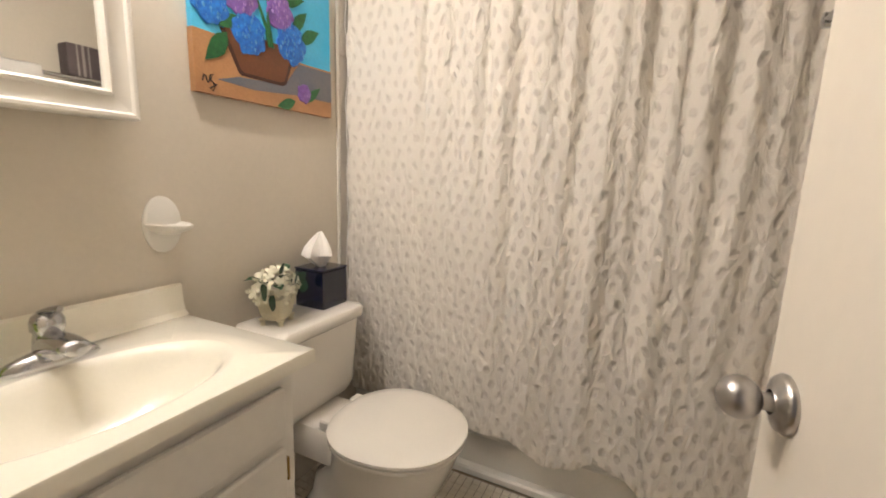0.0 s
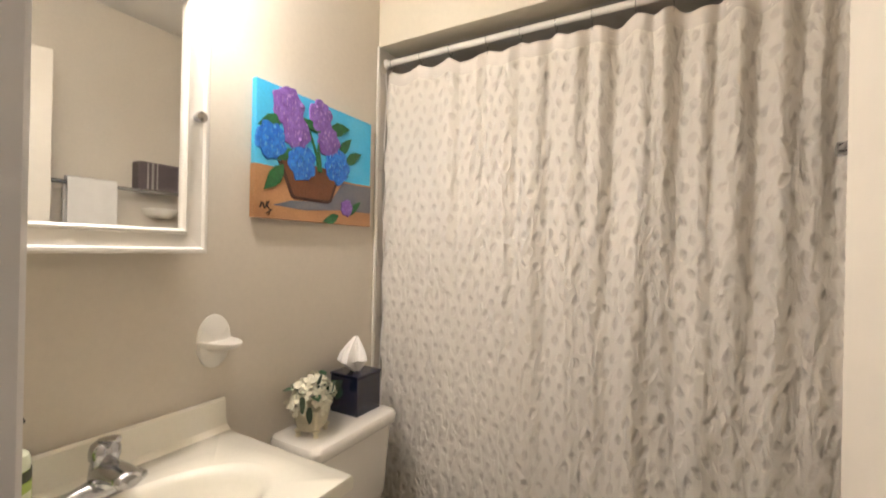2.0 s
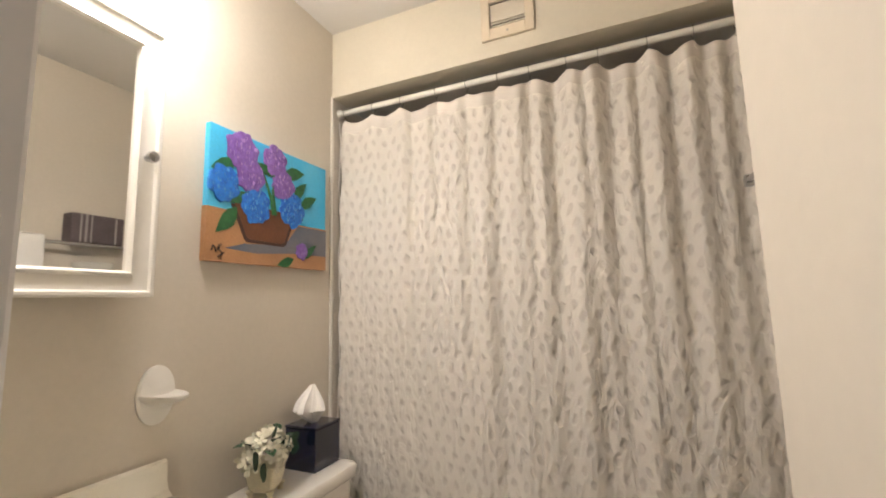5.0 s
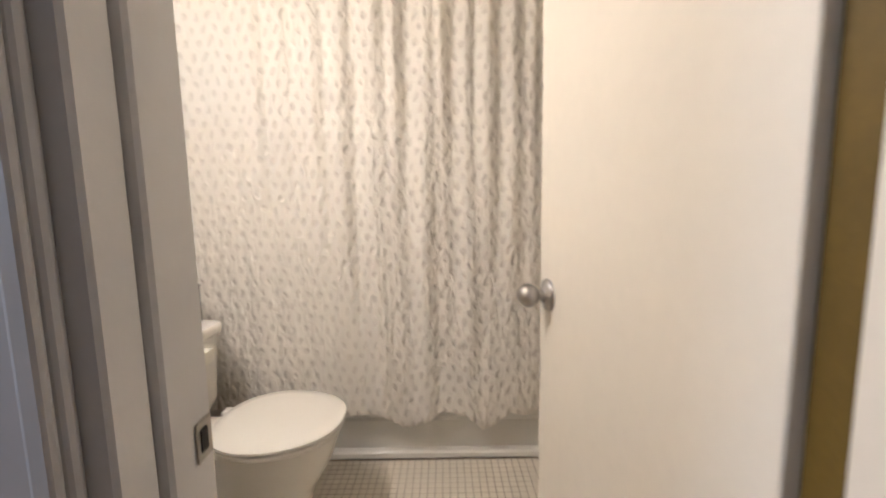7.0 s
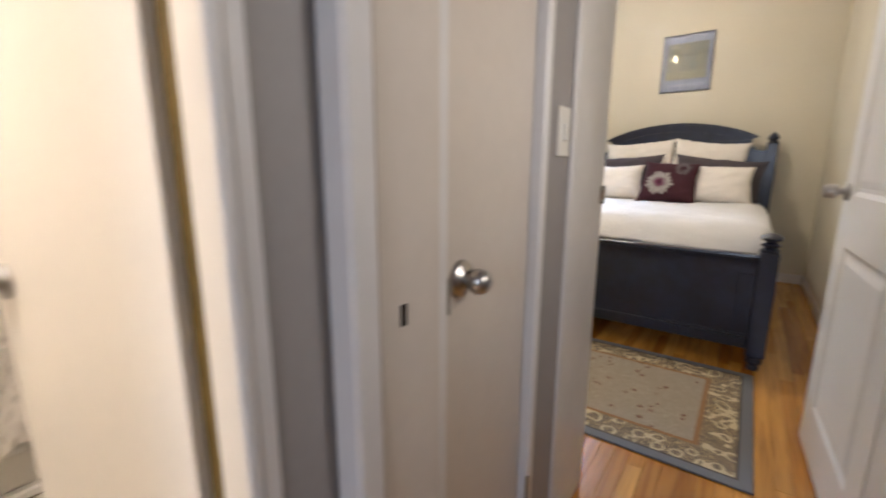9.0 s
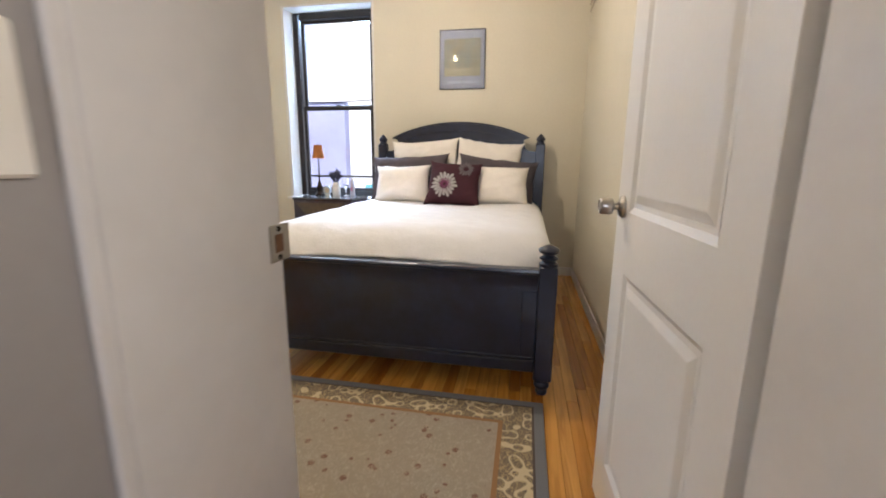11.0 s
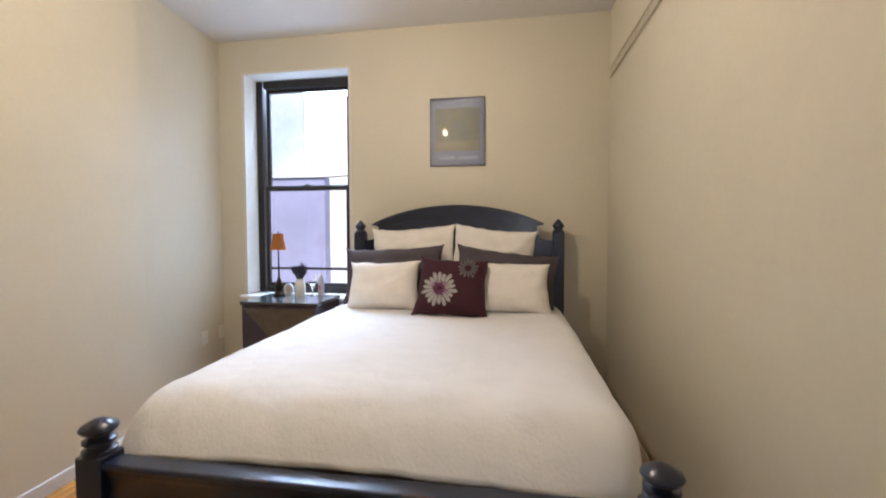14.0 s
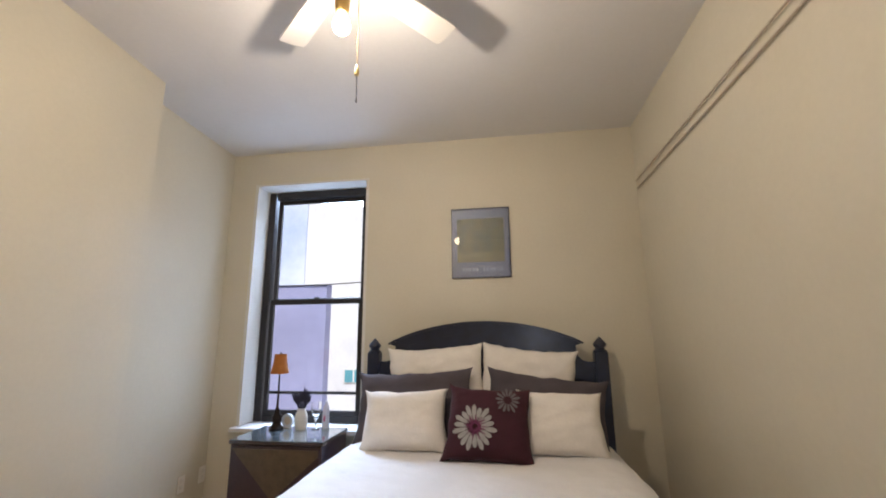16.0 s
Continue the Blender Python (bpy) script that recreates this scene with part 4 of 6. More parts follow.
for i in range(96):
    th, ph = rnd.uniform(0, 2 * math.pi), rnd.uniform(0.0, 1.0)
    el_ = math.asin(0.15 + 0.85 * ph) if rnd.random() < 0.8 else rnd.uniform(-0.5, 0.2)
    d = Vector((math.cos(th) * math.cos(el_), math.sin(th) * math.cos(el_), math.sin(el_)))
    c = Vector((0.052 * d.x, 0.080 * d.y, 0.098 + 0.050 * d.z)) * (1 + 0.09 * rnd.uniform(-1, 1))
    q = (d + Vector((rnd.uniform(-.4, .4), rnd.uniform(-.4, .4), rnd.uniform(-.3, .4)))).to_track_quat("Z", "Y")
    spin = rnd.uniform(0, 1.5)
    for k in range(4):
        a = spin + k * math.pi / 2
        r = 0.0135
        pts = [(0.001, 0, 0), (0.6, 0.45, 0.12), (1.0, 0.38, 0.30), (1.15, 0, 0.28), (1.0, -0.38, 0.30), (0.6, -0.45, 0.12)]
        vs = []
        for u, v, w in pts:
            p = Vector((r * (u * math.cos(a) - v * math.sin(a)), r * (u * math.sin(a) + v * math.cos(a)), r * w))
            vs.append(bm.verts.new(c + q @ p))
        bm.faces.new(vs)
tagged(part("blossoms", bm, PETAL, fl), kind="stuff")
for ly, lz, lx, turn_, L_, W_ in ((-0.085, 0.125, 0.02, 205, 0.045, 0.024), (-0.07, 0.10, 0.03, 230, 0.045, 0.022), (0.004, 0.128, 0.060, 150, 0.030, 0.020), (0.022, 0.118, 0.058, 40, 0.030, 0.018), (0.078, 0.095, 0.03, 330, 0.046, 0.022), (-0.03, 0.150, 0.035, 120, 0.034, 0.018)):
    bm = bmesh.new()
    ca, sa = math.cos(radians(turn_)), math.sin(radians(turn_))
    edge = [(0, 0), (0.2, 0.7), (0.5, 1.0), (0.8, 0.7), (1.0, 0.0), (0.8, -0.7), (0.5, -1.0), (0.2, -0.7)]
    for x_ in (0.0, 0.0012):
        bm.faces.new([bm.verts.new((lx + x_ + 0.010 * u * u, ly + L_ * u * ca - W_ * w * sa, lz + L_ * u * sa + W_ * w * ca)) for u, w in edge])
    part("leaf", bm, LEAF, fl, smooth=40)
bm = bmesh.new()
for i in range(13):
    th = 2 * math.pi * i / 13 + rnd.uniform(-.2, .2)
    d = Vector((math.cos(th), math.sin(th), rnd.uniform(-0.15, 0.5))).normalized()
    q = d.to_track_quat("X", "Z")
    base = Vector((0.035 * d.x, 0.060 * d.y, 0.095 + rnd.uniform(0, 0.04)))
    L, W = rnd.uniform(0.035, 0.05), rnd.uniform(0.013, 0.02)
    cen = [bm.verts.new(base + q @ Vector((L * u, 0, 0.10 * L * math.sin(u * 3)))) for u in (0, 0.33, 0.66, 1)]
    lft = [bm.verts.new(base + q @ Vector((L * u, W * w, 0.006))) for u, w in ((0.33, 1), (0.66, 0.85))]
    rgt = [bm.verts.new(base + q @ Vector((L * u, -W * w, 0.006))) for u, w in ((0.33, 1), (0.66, 0.85))]
    for s in (lft, rgt):
        bm.faces.new((cen[0], s[0], cen[1])), bm.faces.new((cen[1], s[0], s[1], cen[2])), bm.faces.new((cen[2], s[1], cen[3]))
tagged(part("leaves", bm, LEAF, fl), kind="stuff")

# medicine cabinet
cab = thing("medicine_cabinet", "white-painted medicine cabinet with a mirrored door", "medicine cabinet", (WX, 0.165, 1.258))
part("body", boxes((0.0, 0.095, 0.006, 0.427, 0.006, 0.614), bevel=0.002), BATH_TRIM, cab)
bm = bmesh.new()
prof = [(0.0, 0.0955), (0.0, 0.118), (0.004, 0.122), (0.010, 0.122), (0.014, 0.117), (0.043, 0.113), (0.046, 0.119), (0.050, 0.120), (0.055, 0.115), (0.055, 0.0955), (0.0, 0.0955)]
loft(bm, [[(x, i, i), (x, 0.433 - i, i), (x, 0.433 - i, 0.62 - i), (x, i, 0.62 - i)] for i, x in prof], False)
bmesh.ops.remove_doubles(bm, verts=bm.verts, dist=0.0001)
cdoor = part("door", bm, BATH_TRIM, cab)
part("mirror", boxes((0.100, 0.106, 0.0555, 0.3775, 0.0555, 0.5645)), MIRROR, cdoor)
part("knob", lathe(bmesh.new(), [(0, 0), (0.009, 0), (0.006, 0.008), (0.007, 0.012), (0.013, 0.018), (0.012, 0.026), (0, 0.029)], 24, pose(0.112, 0.405, 0.31, 0, 90)), CHROME, cdoor, smooth=50)

vl = thing("vanity_light", "chrome two-arm vanity light with bell-shaped frosted glass shades, lit", "wall lamp", (WX, 0.395, 2.035))
part("backplate", lathe(bmesh.new(), [(0.0, 0.001), (0.080, 0.001), (0.082, 0.006), (0.078, 0.012), (0.070, 0.015), (0.068, 0.022), (0.060, 0.027), (0.0, 0.029)], 40, pose(0, 0, 0, 0, 90)), CHROME, vl, smooth=40)
part("dome", lathe(bmesh.new(), [(0.046, 0.029), (0.048, 0.036), (0.042, 0.052), (0.028, 0.064), (0.014, 0.070), (0.0, 0.072)], 36, pose(0, 0, 0, 0, 90)), CHROME, vl, smooth=50)
for y in (-0.175, 0.175):
    part("arm", tube(bmesh.new(), [(0.05, 0, 0.0), (0.075, y * 0.3, 0.03), (0.10, y * 0.65, 0.085), (0.125, y * 0.92, 0.115), (0.13, y, 0.10)], 0.008), CHROME, vl, smooth=40)
    part("socket", lathe(bmesh.new(), [(0, 0.105), (0.016, 0.103), (0.026, 0.090), (0.028, 0.066), (0, 0.065)], 24, pose(0.13, y, 0.0)), CHROME, vl, smooth=50)
    sh = part("shade", lathe(bmesh.new(), [(0.028, 0.070), (0.036, 0.055), (0.044, 0.025), (0.050, -0.010), (0.062, -0.040), (0.078, -0.058), (0.074, -0.058), (0.058, -0.038), (0.046, -0.010), (0.040, 0.025), (0.024, 0.066)], 36, pose(0.13, y, 0.0)), SHADE_GLASS, vl, smooth=50)
    sh.visible_shadow = False

# painting of hydrangeas
PY0, PZ0, PW, PH = 0.790, 1.362, 0.512, 0.402
canvas = thing("flower_painting", "unframed canvas painting of blue and purple hydrangeas in a brown pot", "painting", (WX + 0.0015, PY0, PZ0))


def pt(u, v):
    return (u * PW, v * PH)


part("canvas", boxes((0, 0.020, 0, PW, 0, PH), bevel=0.002), CANVAS_SKY, canvas)


def flat(name, pts, x0, x1, material, outline=None):
    bm = bmesh.new()
    prism(bm, [pt(*p) for p in pts], x0, x1)
    return part(name, bm, material, canvas)


flat("painted_table", [(-0.0015, -0.0015), (1.0015, -0.0015), (1.0015, 0.395), (0.80, 0.385), (0.4, 0.385), (-0.0015, 0.385)], 0.0004, 0.0212, CANVAS_TABLE)
flat("painted_shadow", [(0.12, 0.10), (0.35, 0.085), (0.66, 0.12), (1.0012, 0.13), (1.0012, 0.38), (0.70, 0.37), (0.58, 0.18), (0.25, 0.15)], 0.0200, 0.0218, CANVAS_SHADE)
flat("painted_pot", [(0.25, 0.185), (0.27, 0.165), (0.56, 0.165), (0.59, 0.185), (0.67, 0.44), (0.15, 0.44)], 0.0202, 0.0224, CANVAS_POT_RIM)
flat("painted_pot_face", [(0.265, 0.205), (0.285, 0.188), (0.545, 0.188), (0.575, 0.205), (0.65, 0.46), (0.17, 0.46)], 0.0204, 0.0230, CANVAS_POT)


def blob(name, cy, cz, r, material, seed, lift=0.026):
    rn = random.Random(seed)
    bm = bmesh.new()
    ph = [rn.uniform(0, 6) for _ in range(4)]

    def rr(a):
        return r * (1 + 0.06 * math.sin(5 * a + ph[0]) + 0.05 * math.sin(8 * a + ph[1]) + 0.03 * math.sin(13 * a + ph[2]))

    rings = []
    for s, h in ((1.0, 0.0205), (0.97, lift - 0.001), (0.75, lift), (0.4, lift + 0.0008), (0.05, lift + 0.001)):
        rings.append([(h, cy * PW + s * rr(a) * math.cos(a) * 0.95, cz * PH + s * rr(a) * math.sin(a)) for a in [2 * math.pi * i / 48 for i in range(48)]])
    loft(bm, rings)
    part(name, bm, material, canvas, smooth=40)


def leaf_shape(cy, cz, L, W, deg, name="painted_leaf"):
    bm = bmesh.new()
    a = radians(deg)
    pts = []
    for u, w in ((0, 0), (0.25, 0.75), (0.5, 1.0), (0.75, 0.7), (1.05, 0.0), (0.75, -0.45), (0.5, -0.7), (0.25, -0.6)):
        x, y = L * u, W * w
        pts.append((cy * PW + x * math.cos(a) - y * math.sin(a), cz * PH + x * math.sin(a) + y * math.cos(a)))
    prism(bm, pts, 0.0206, 0.0238)
    part(name, bm, CANVAS_LEAF, canvas)


for args in ((0.17, 0.76, 0.085, 0.030, 205), (0.19, 0.42, 0.105, 0.028, 232), (0.55, 0.78, 0.105, 0.028, 18), (0.66, 0.60, 0.09, 0.022, 52), (0.72, 0.54, 0.095, 0.024, 33), (0.50, 0.76, 0.09, 0.02, 165), (0.66, 0.075, 0.075, 0.020, 200), (0.76, 0.08, 0.085, 0.016, 42), (0.26, 0.55, 0.07, 0.02, 215)):
    leaf_shape(*args)
bm = bmesh.new()
tube(bm, [(0.0225, *pt(0.47, 0.42)), (0.0235, *pt(0.45, 0.55)), (0.0235, *pt(0.41, 0.66)), (0.0235, *pt(0.36, 0.80))], [0.006, 0.005, 0.004, 0.002])
tube(bm, [(0.0225, *pt(0.49, 0.42)), (0.0235, *pt(0.46, 0.62)), (0.0235, *pt(0.47, 0.76))], [0.005, 0.004, 0.003])
part("painted_stem", bm, CANVAS_LEAF, canvas)
PETAL_LILAC = mat("painted_petal_lilac", (0.55, 0.34, 0.75), 0.5, vary=0.2, scale=80, bump=0.3)
PETAL_SKY = mat("painted_petal_blue", (0.18, 0.50, 0.95), 0.5, vary=0.2, scale=80, bump=0.3)
for cy, cz, r, m_, s_ in ((0.22, 0.865, 0.062, CANVAS_PURPLE, 1), (0.48, 0.885, 0.054, CANVAS_PURPLE, 2), (0.285, 0.69, 0.057, CANVAS_PURPLE, 3), (0.555, 0.69, 0.054, CANVAS_PURPLE, 4), (0.10, 0.575, 0.056, CANVAS_BLUE, 5), (0.33, 0.465, 0.060, CANVAS_BLUE, 6), (0.64, 0.50, 0.062, CANVAS_BLUE, 7), (0.74, 0.15, 0.030, CANVAS_PURPLE, 8)):
    blob("painted_bloom", cy, cz, r, m_, s_)
    rn = random.Random(s_ * 7)
    bm = bmesh.new()
    for i in range(34 if r > 0.03 else 8):
        a, q = rn.uniform(0, 6.28), r * math.sqrt(rn.uniform(0, 0.75))
        lathe(bm, [(0, 0.0), (r * rn.uniform(0.06, 0.13), 0.0), (0, 0.0009)], 7, Matrix.Translation((0.0268, cy * PW + q * math.cos(a), cz * PH + q * math.sin(a))) @ pose(0, 0, 0, 0, 90, rn.uniform(0, 90)), (1, rn.uniform(0.5, 1.0)))
    tagged(part("painted_petals", bm, PETAL_LILAC if m_ is CANVAS_PURPLE else PETAL_SKY, canvas), kind="stuff")
bm = bmesh.new()
tube(bm, [(0.0222, *pt(u, v)) for u, v in ((0.035, 0.07), (0.045, 0.11), (0.055, 0.105), (0.065, 0.065), (0.075, 0.08), (0.082, 0.12))], 0.0018, 6)
tube(bm, [(0.0222, *pt(u, v)) for u, v in ((0.095, 0.125), (0.082, 0.085), (0.105, 0.06), (0.095, 0.02), (0.075, 0.03), (0.115, 0.065))], 0.0018, 6)
part("signature", bm, INK, canvas)

# curtain, rod, rings
RODY, RODZ = 1.413, 2.046
rod = thing("curtain_rod", "white tension rod across the bathtub alcove", "curtain rod")
part("tube", tube(bmesh.new(), [(WX + 0.01, RODY, RODZ), (BE - 0.01, RODY, RODZ)], 0.0125, 20), PLASTIC_WHITE, rod, smooth=50)
for x in (WX + 0.001, BE - 0.021):
    part("end_cap", lathe(bmesh.new(), [(0, 0), (0.02, 0), (0.02, 0.012), (0.014, 0.02), (0, 0.02)], 24, pose(x, RODY, RODZ, 0, 90)), PLASTIC_WHITE, rod, smooth=50)
RINGS = [-0.185, -0.045, 0.087, 0.241, 0.368, 0.491, 0.606, 0.734, 0.837, 0.985, 1.114, 1.225]
ring0 = None
for x in RINGS:
    if ring0 is None:
        ring0 = thing("curtain_ring", "thin chrome hook ring on the curtain rod", "curtain ring", (x, RODY, RODZ), "rings on the curtain rod")
        bm = bmesh.new()
        tube(bm, [(0, 0.018 * math.sin(a), -0.004 + 0.019 * math.cos(a)) for a in [0.3 + 5.7 * i / 18 for i in range(19)]], 0.0013, 6)
        tube(bm, [(0, 0.004, -0.022), (0.001, 0.002, -0.04), (0, 0, -0.052)], 0.0013, 6)
        part("wire", bm, CHROME, ring0, smooth=50)
    else:
        copy_thing(ring0, pose(x, RODY, RODZ))


def hem(x):
    pts = [(-0.22, 0.27), (0.10, 0.27), (0.30, 0.26), (0.42, 0.235), (0.55, 0.235), (0.63, 0.178), (0.68, 0.18), (0.80, 0.245), (0.90, 0.225), (0.965, 0.165), (1.02, 0.19), (1.08, 0.235), (1.15, 0.225), (1.19, 0.24), (1.3, 0.25)]
    return float(np.interp(x, [p[0] for p in pts], [p[1] for p in pts]))


def top_z(x):
    for a, b in zip(RINGS, RINGS[1:]):
        if a <= x <= b:
            u = (x - a) / (b - a)
            return RODZ - 0.038 - 0.020 * math.sin(math.pi * u) ** 1.0 * (b - a) / 0.12
    return RODZ - 0.05


FOLDS = [(0.02, 0.010, 0.014), (0.13, 0.016, 0.012), (0.24, 0.010, 0.016), (0.36, 0.020, 0.016), (0.475, 0.036, 0.020), (0.60, 0.024, 0.016), (0.685, 0.042, 0.022), (0.79, 0.028, 0.016), (0.865, 0.046, 0.026), (0.955, 0.034, 0.018), (1.045, 0.046, 0.022), (1.135, 0.036, 0.020), (1.21, 0.03, 0.018)]


def pleat(x, h):
    """Depth of the folds; h from 0 at the hem to 1 at the rod."""
    f = 0.012 * noise.noise((x * 7, h * 0.8, 2)) + 0.005 * noise.noise((x * 19, h * 2.2, 5))
    for k, (c, d, w) in enumerate(FOLDS):
        c += 0.028 * noise.noise((k * 3.7, h * 1.6, 8)) * (1.2 - h)
        q = (x - c) / (w * (2.2 - 1.05 * h))
        amp = d * (0.42 + 0.26 * h) * (1.0 + 0.5 * noise.noise((k * 1.9, h * 2.3, 4)))
        f += amp * math.exp(-q * q) - 0.5 * amp * math.exp(-((q + 2.0) / 1.2) ** 2)
    return f


def curtain_point(u, v):
    x = -0.198 + u * (1.264 + 0.198)
    z0, z1 = hem(x), top_z(x)
    z = z0 + (z1 - z0) * v
    y = 1.405 - 0.012 * (1 - v) + pleat(x, v) + 0.0045 * noise.noise((x * 24, z * 15, 0)) + 0.0028 * noise.noise((x * 52, z * 40, 3))
    xx = x + 0.004 * noise.noise((x * 9, z * 4, 7))
    if u < 0.012:
        xx += 0.005 * math.sin(z * 26)
    return (xx, y, z)


curtain = thing("shower_curtain", "off-white shower curtain with puckered sheer dots, drawn closed", "shower curtain")
bm = bmesh.new()
grid_sheet(bm, 430, 260, curtain_point, lambda u, v: (u * 1.62, v * 1.78))
ob = part("cloth", bm, CURTAIN, curtain, smooth=180)
so = ob.modifiers.new("thickness", "SOLIDIFY")
so.thickness = 0.0012
bm = bmesh.new()
grid_sheet(bm, 300, 4, lambda u, v: (lambda p: (p[0], p[1] - 0.0022, p[2] - 0.0))(curtain_point(u, 0.972 + 0.028 * v)))
part("header_band", bm, mat("plain_curtain_band", (0.78, 0.72, 0.64), 0.9, vary=0.04, bump=0.3, fine=200), curtain, smooth=180)
bm = bmesh.new()
tube(bm, [(WX + 0.022 + 0.004 * math.sin(z * 21) + 0.002 * math.sin(z * 47), 1.392 + 0.003 * math.sin(z * 13), z) for z in [0.28 + 1.72 * i / 70 for i in range(71)]], 0.0022, 6)
part("side_hem", bm, TISSUE, curtain)

# bathtub
tub = thing("bathtub", "white enamelled bathtub with a stepped apron behind the curtain", "bathtub", (WX, 1.44, 0))
L = BE - WX - 0.004
bm = bmesh.new()
prof = [(0.055, 0.001), (0.052, 0.03), (0.046, 0.10), (0.046, 0.16), (0.030, 0.185), (0.030, 0.215), (0.012, 0.245), (0.008, 0.36), (0.0, 0.375), (0.0, 0.395), (0.012, 0.402), (0.07, 0.402), (0.09, 0.39), (0.12, 0.15), (0.62, 0.13), (0.66, 0.39), (0.735, 0.40), (0.735, 0.001)]
loft(bm, [[(x, y, z) for y, z in prof] for x in (0.002, L)])
part("apron", bm, TUB, tub, smooth=30)
for a, b in ((0.003, 0.09), (L - 0.09, L - 0.001)):
    part("end_wall", boxes((a, b, 0.06, 0.735, 0.13, 0.401), bevel=0.01), TUB, tub)
setting("trim_tub_foot", boxes((WX, BE, 1.452, 1.4955, -0.002, 0.034), bevel=0.007), CERAMIC)

# towel bar, towel, box on the east wall
bar = thing("towel_bar", "chrome towel bar on the beige wall behind the door", "towel bar", (BE, 0, 1.535))
part("rail", tube(bmesh.new(), [(-0.078, 0.55, 0), (-0.078, 1.33, 0)], 0.009, 16), CHROME, bar, smooth=50)
for y in (0.56, 1.335):
    part("bracket", lathe(bmesh.new(), [(0.0, 0.0), (0.024, 0.0), (0.024, 0.006), (0.012, 0.012), (0.010, 0.06), (0.017, 0.07), (0.017, 0.086), (0, 0.09)], 24, pose(0, y, 0, 0, -90)), CHROME, bar, smooth=50)
towel = thing("hand_towel", "folded white terry towel hanging over the towel bar", "towel", (BE - 0.078, 0.86, 1.535))
bm = bmesh.new()
prof = [(0.016, -0.24), (0.017, -0.02), (0.014, 0.010), (0.0, 0.019), (-0.014, 0.010), (-0.017, -0.02), (-0.018, -0.26), (-0.026, -0.26), (-0.026, -0.01), (-0.018, 0.022), (0.0, 0.029), (0.018, 0.020), (0.025, -0.01), (0.025, -0.24)]
loft(bm, [[(x + 0.0015 * math.sin(y * 60), y, z) for x, z in prof] for y in [-0.09 + 0.18 * i / 10 for i in range(11)]])
part("cloth", bm, TERRY, towel, smooth=50)
pb = thing("storage_box", "dark plaid fabric box resting on the towel bar rail", "box", (BE - 0.012, 1.17, 1.5455))
part("body", boxes((-0.062, 0.010, -0.12, 0.10, 0, 0.135), bevel=0.004), PLAID, pb)
for y0, y1 in ((-0.085, -0.078), (-0.065, -0.055), (-0.042, -0.036), (0.06, 0.068)):
    part("stripe", boxes((-0.0635, -0.0625, y0, y1, 0.002, 0.133)), PLAID_STRIPE, pb)
sd2 = thing("soap_holder", "white ceramic soap holder on the wall under the towel bar", "soap holder", (BE, 1.18, 1.44))
bm = bmesh.new()
loft(bm, [[(-0.09 * s * max(0, math.cos(a)) - 0.001, 0.085 * s * math.sin(a), z) for a in [-math.pi / 2 + math.pi * i / 20 for i in range(21)]] for s, z in ((0.6, -0.03), (0.9, -0.01), (1.0, 0.015), (0.95, 0.018), (0.8, 0.0), (0.5, -0.008))])
part("dish", bm, CERAMIC, sd2, smooth=45)

# ventilation grille on the soffit
vent = thing("wall_vent", "cream-painted ventilation grille with dark slots", "air vent", (0.548, HY, 2.252))
part("frame", boxes((-0.096, -0.064, -0.012, 0, -0.093, 0.093), (0.064, 0.096, -0.012, 0, -0.093, 0.093), (-0.064, 0.064, -0.012, 0, -0.093, -0.05), (-0.064, 0.064, -0.012, 0, 0.05, 0.093), bevel=0.002), mat("cream_vent_paint", (0.74, 0.64, 0.48), 0.5, vary=0.03, bump=0.1), vent)
part("backing", boxes((-0.064, 0.064, -0.002, -0.0005, -0.05, 0.05)), DARK, vent)
slat_paint = mat("slat_paint", (0.72, 0.66, 0.54), 0.5, bump=0)
for i in range(10):
    z = -0.046 + (i * 0.0115 if i < 2 else 0.021 + (i - 2) * 0.0082)
    part("slat", boxes((-0.060, 0.064, -0.009, -0.0025, z, z + (0.005 if i < 2 else 0.0078)), bevel=0.001), slat_paint, vent)
for z in (-0.072, 0.072):
    part("screw", lathe(bmesh.new(), [(0, 0), (0.004, 0), (0, 0.002)], 10, pose(0, -0.012, z, 90)), STEEL_DULL, vent)

# ---- bedroom ----
# the bed stands with its head to the window wall
bed = thing("bed", "navy-black painted wooden four-post bed with an arched headboard", "bed", (0, 0, 0))
BX0, BX1, BY0, BY1 = 3.73, 6.03, -0.562, 1.057
POST = [(0, 0), (0.026, 0), (0.030, 0.010), (0.030, 0.020), (0.024, 0.028), (0.036, 0.040), (0.040, 0.052), (0.036, 0.064), (0.030, 0.07), (0.046, 0.078), (0.046, 0.088)]


HEAD_CAP = [(0.0, -0.106), (0.046, -0.106), (0.047, -0.096), (0.034, -0.088), (0.032, -0.076), (0.044, -0.064), (0.045, -0.054), (0.038, -0.040), (0.022, -0.022), (0.010, -0.008), (0.0, 0.0)]


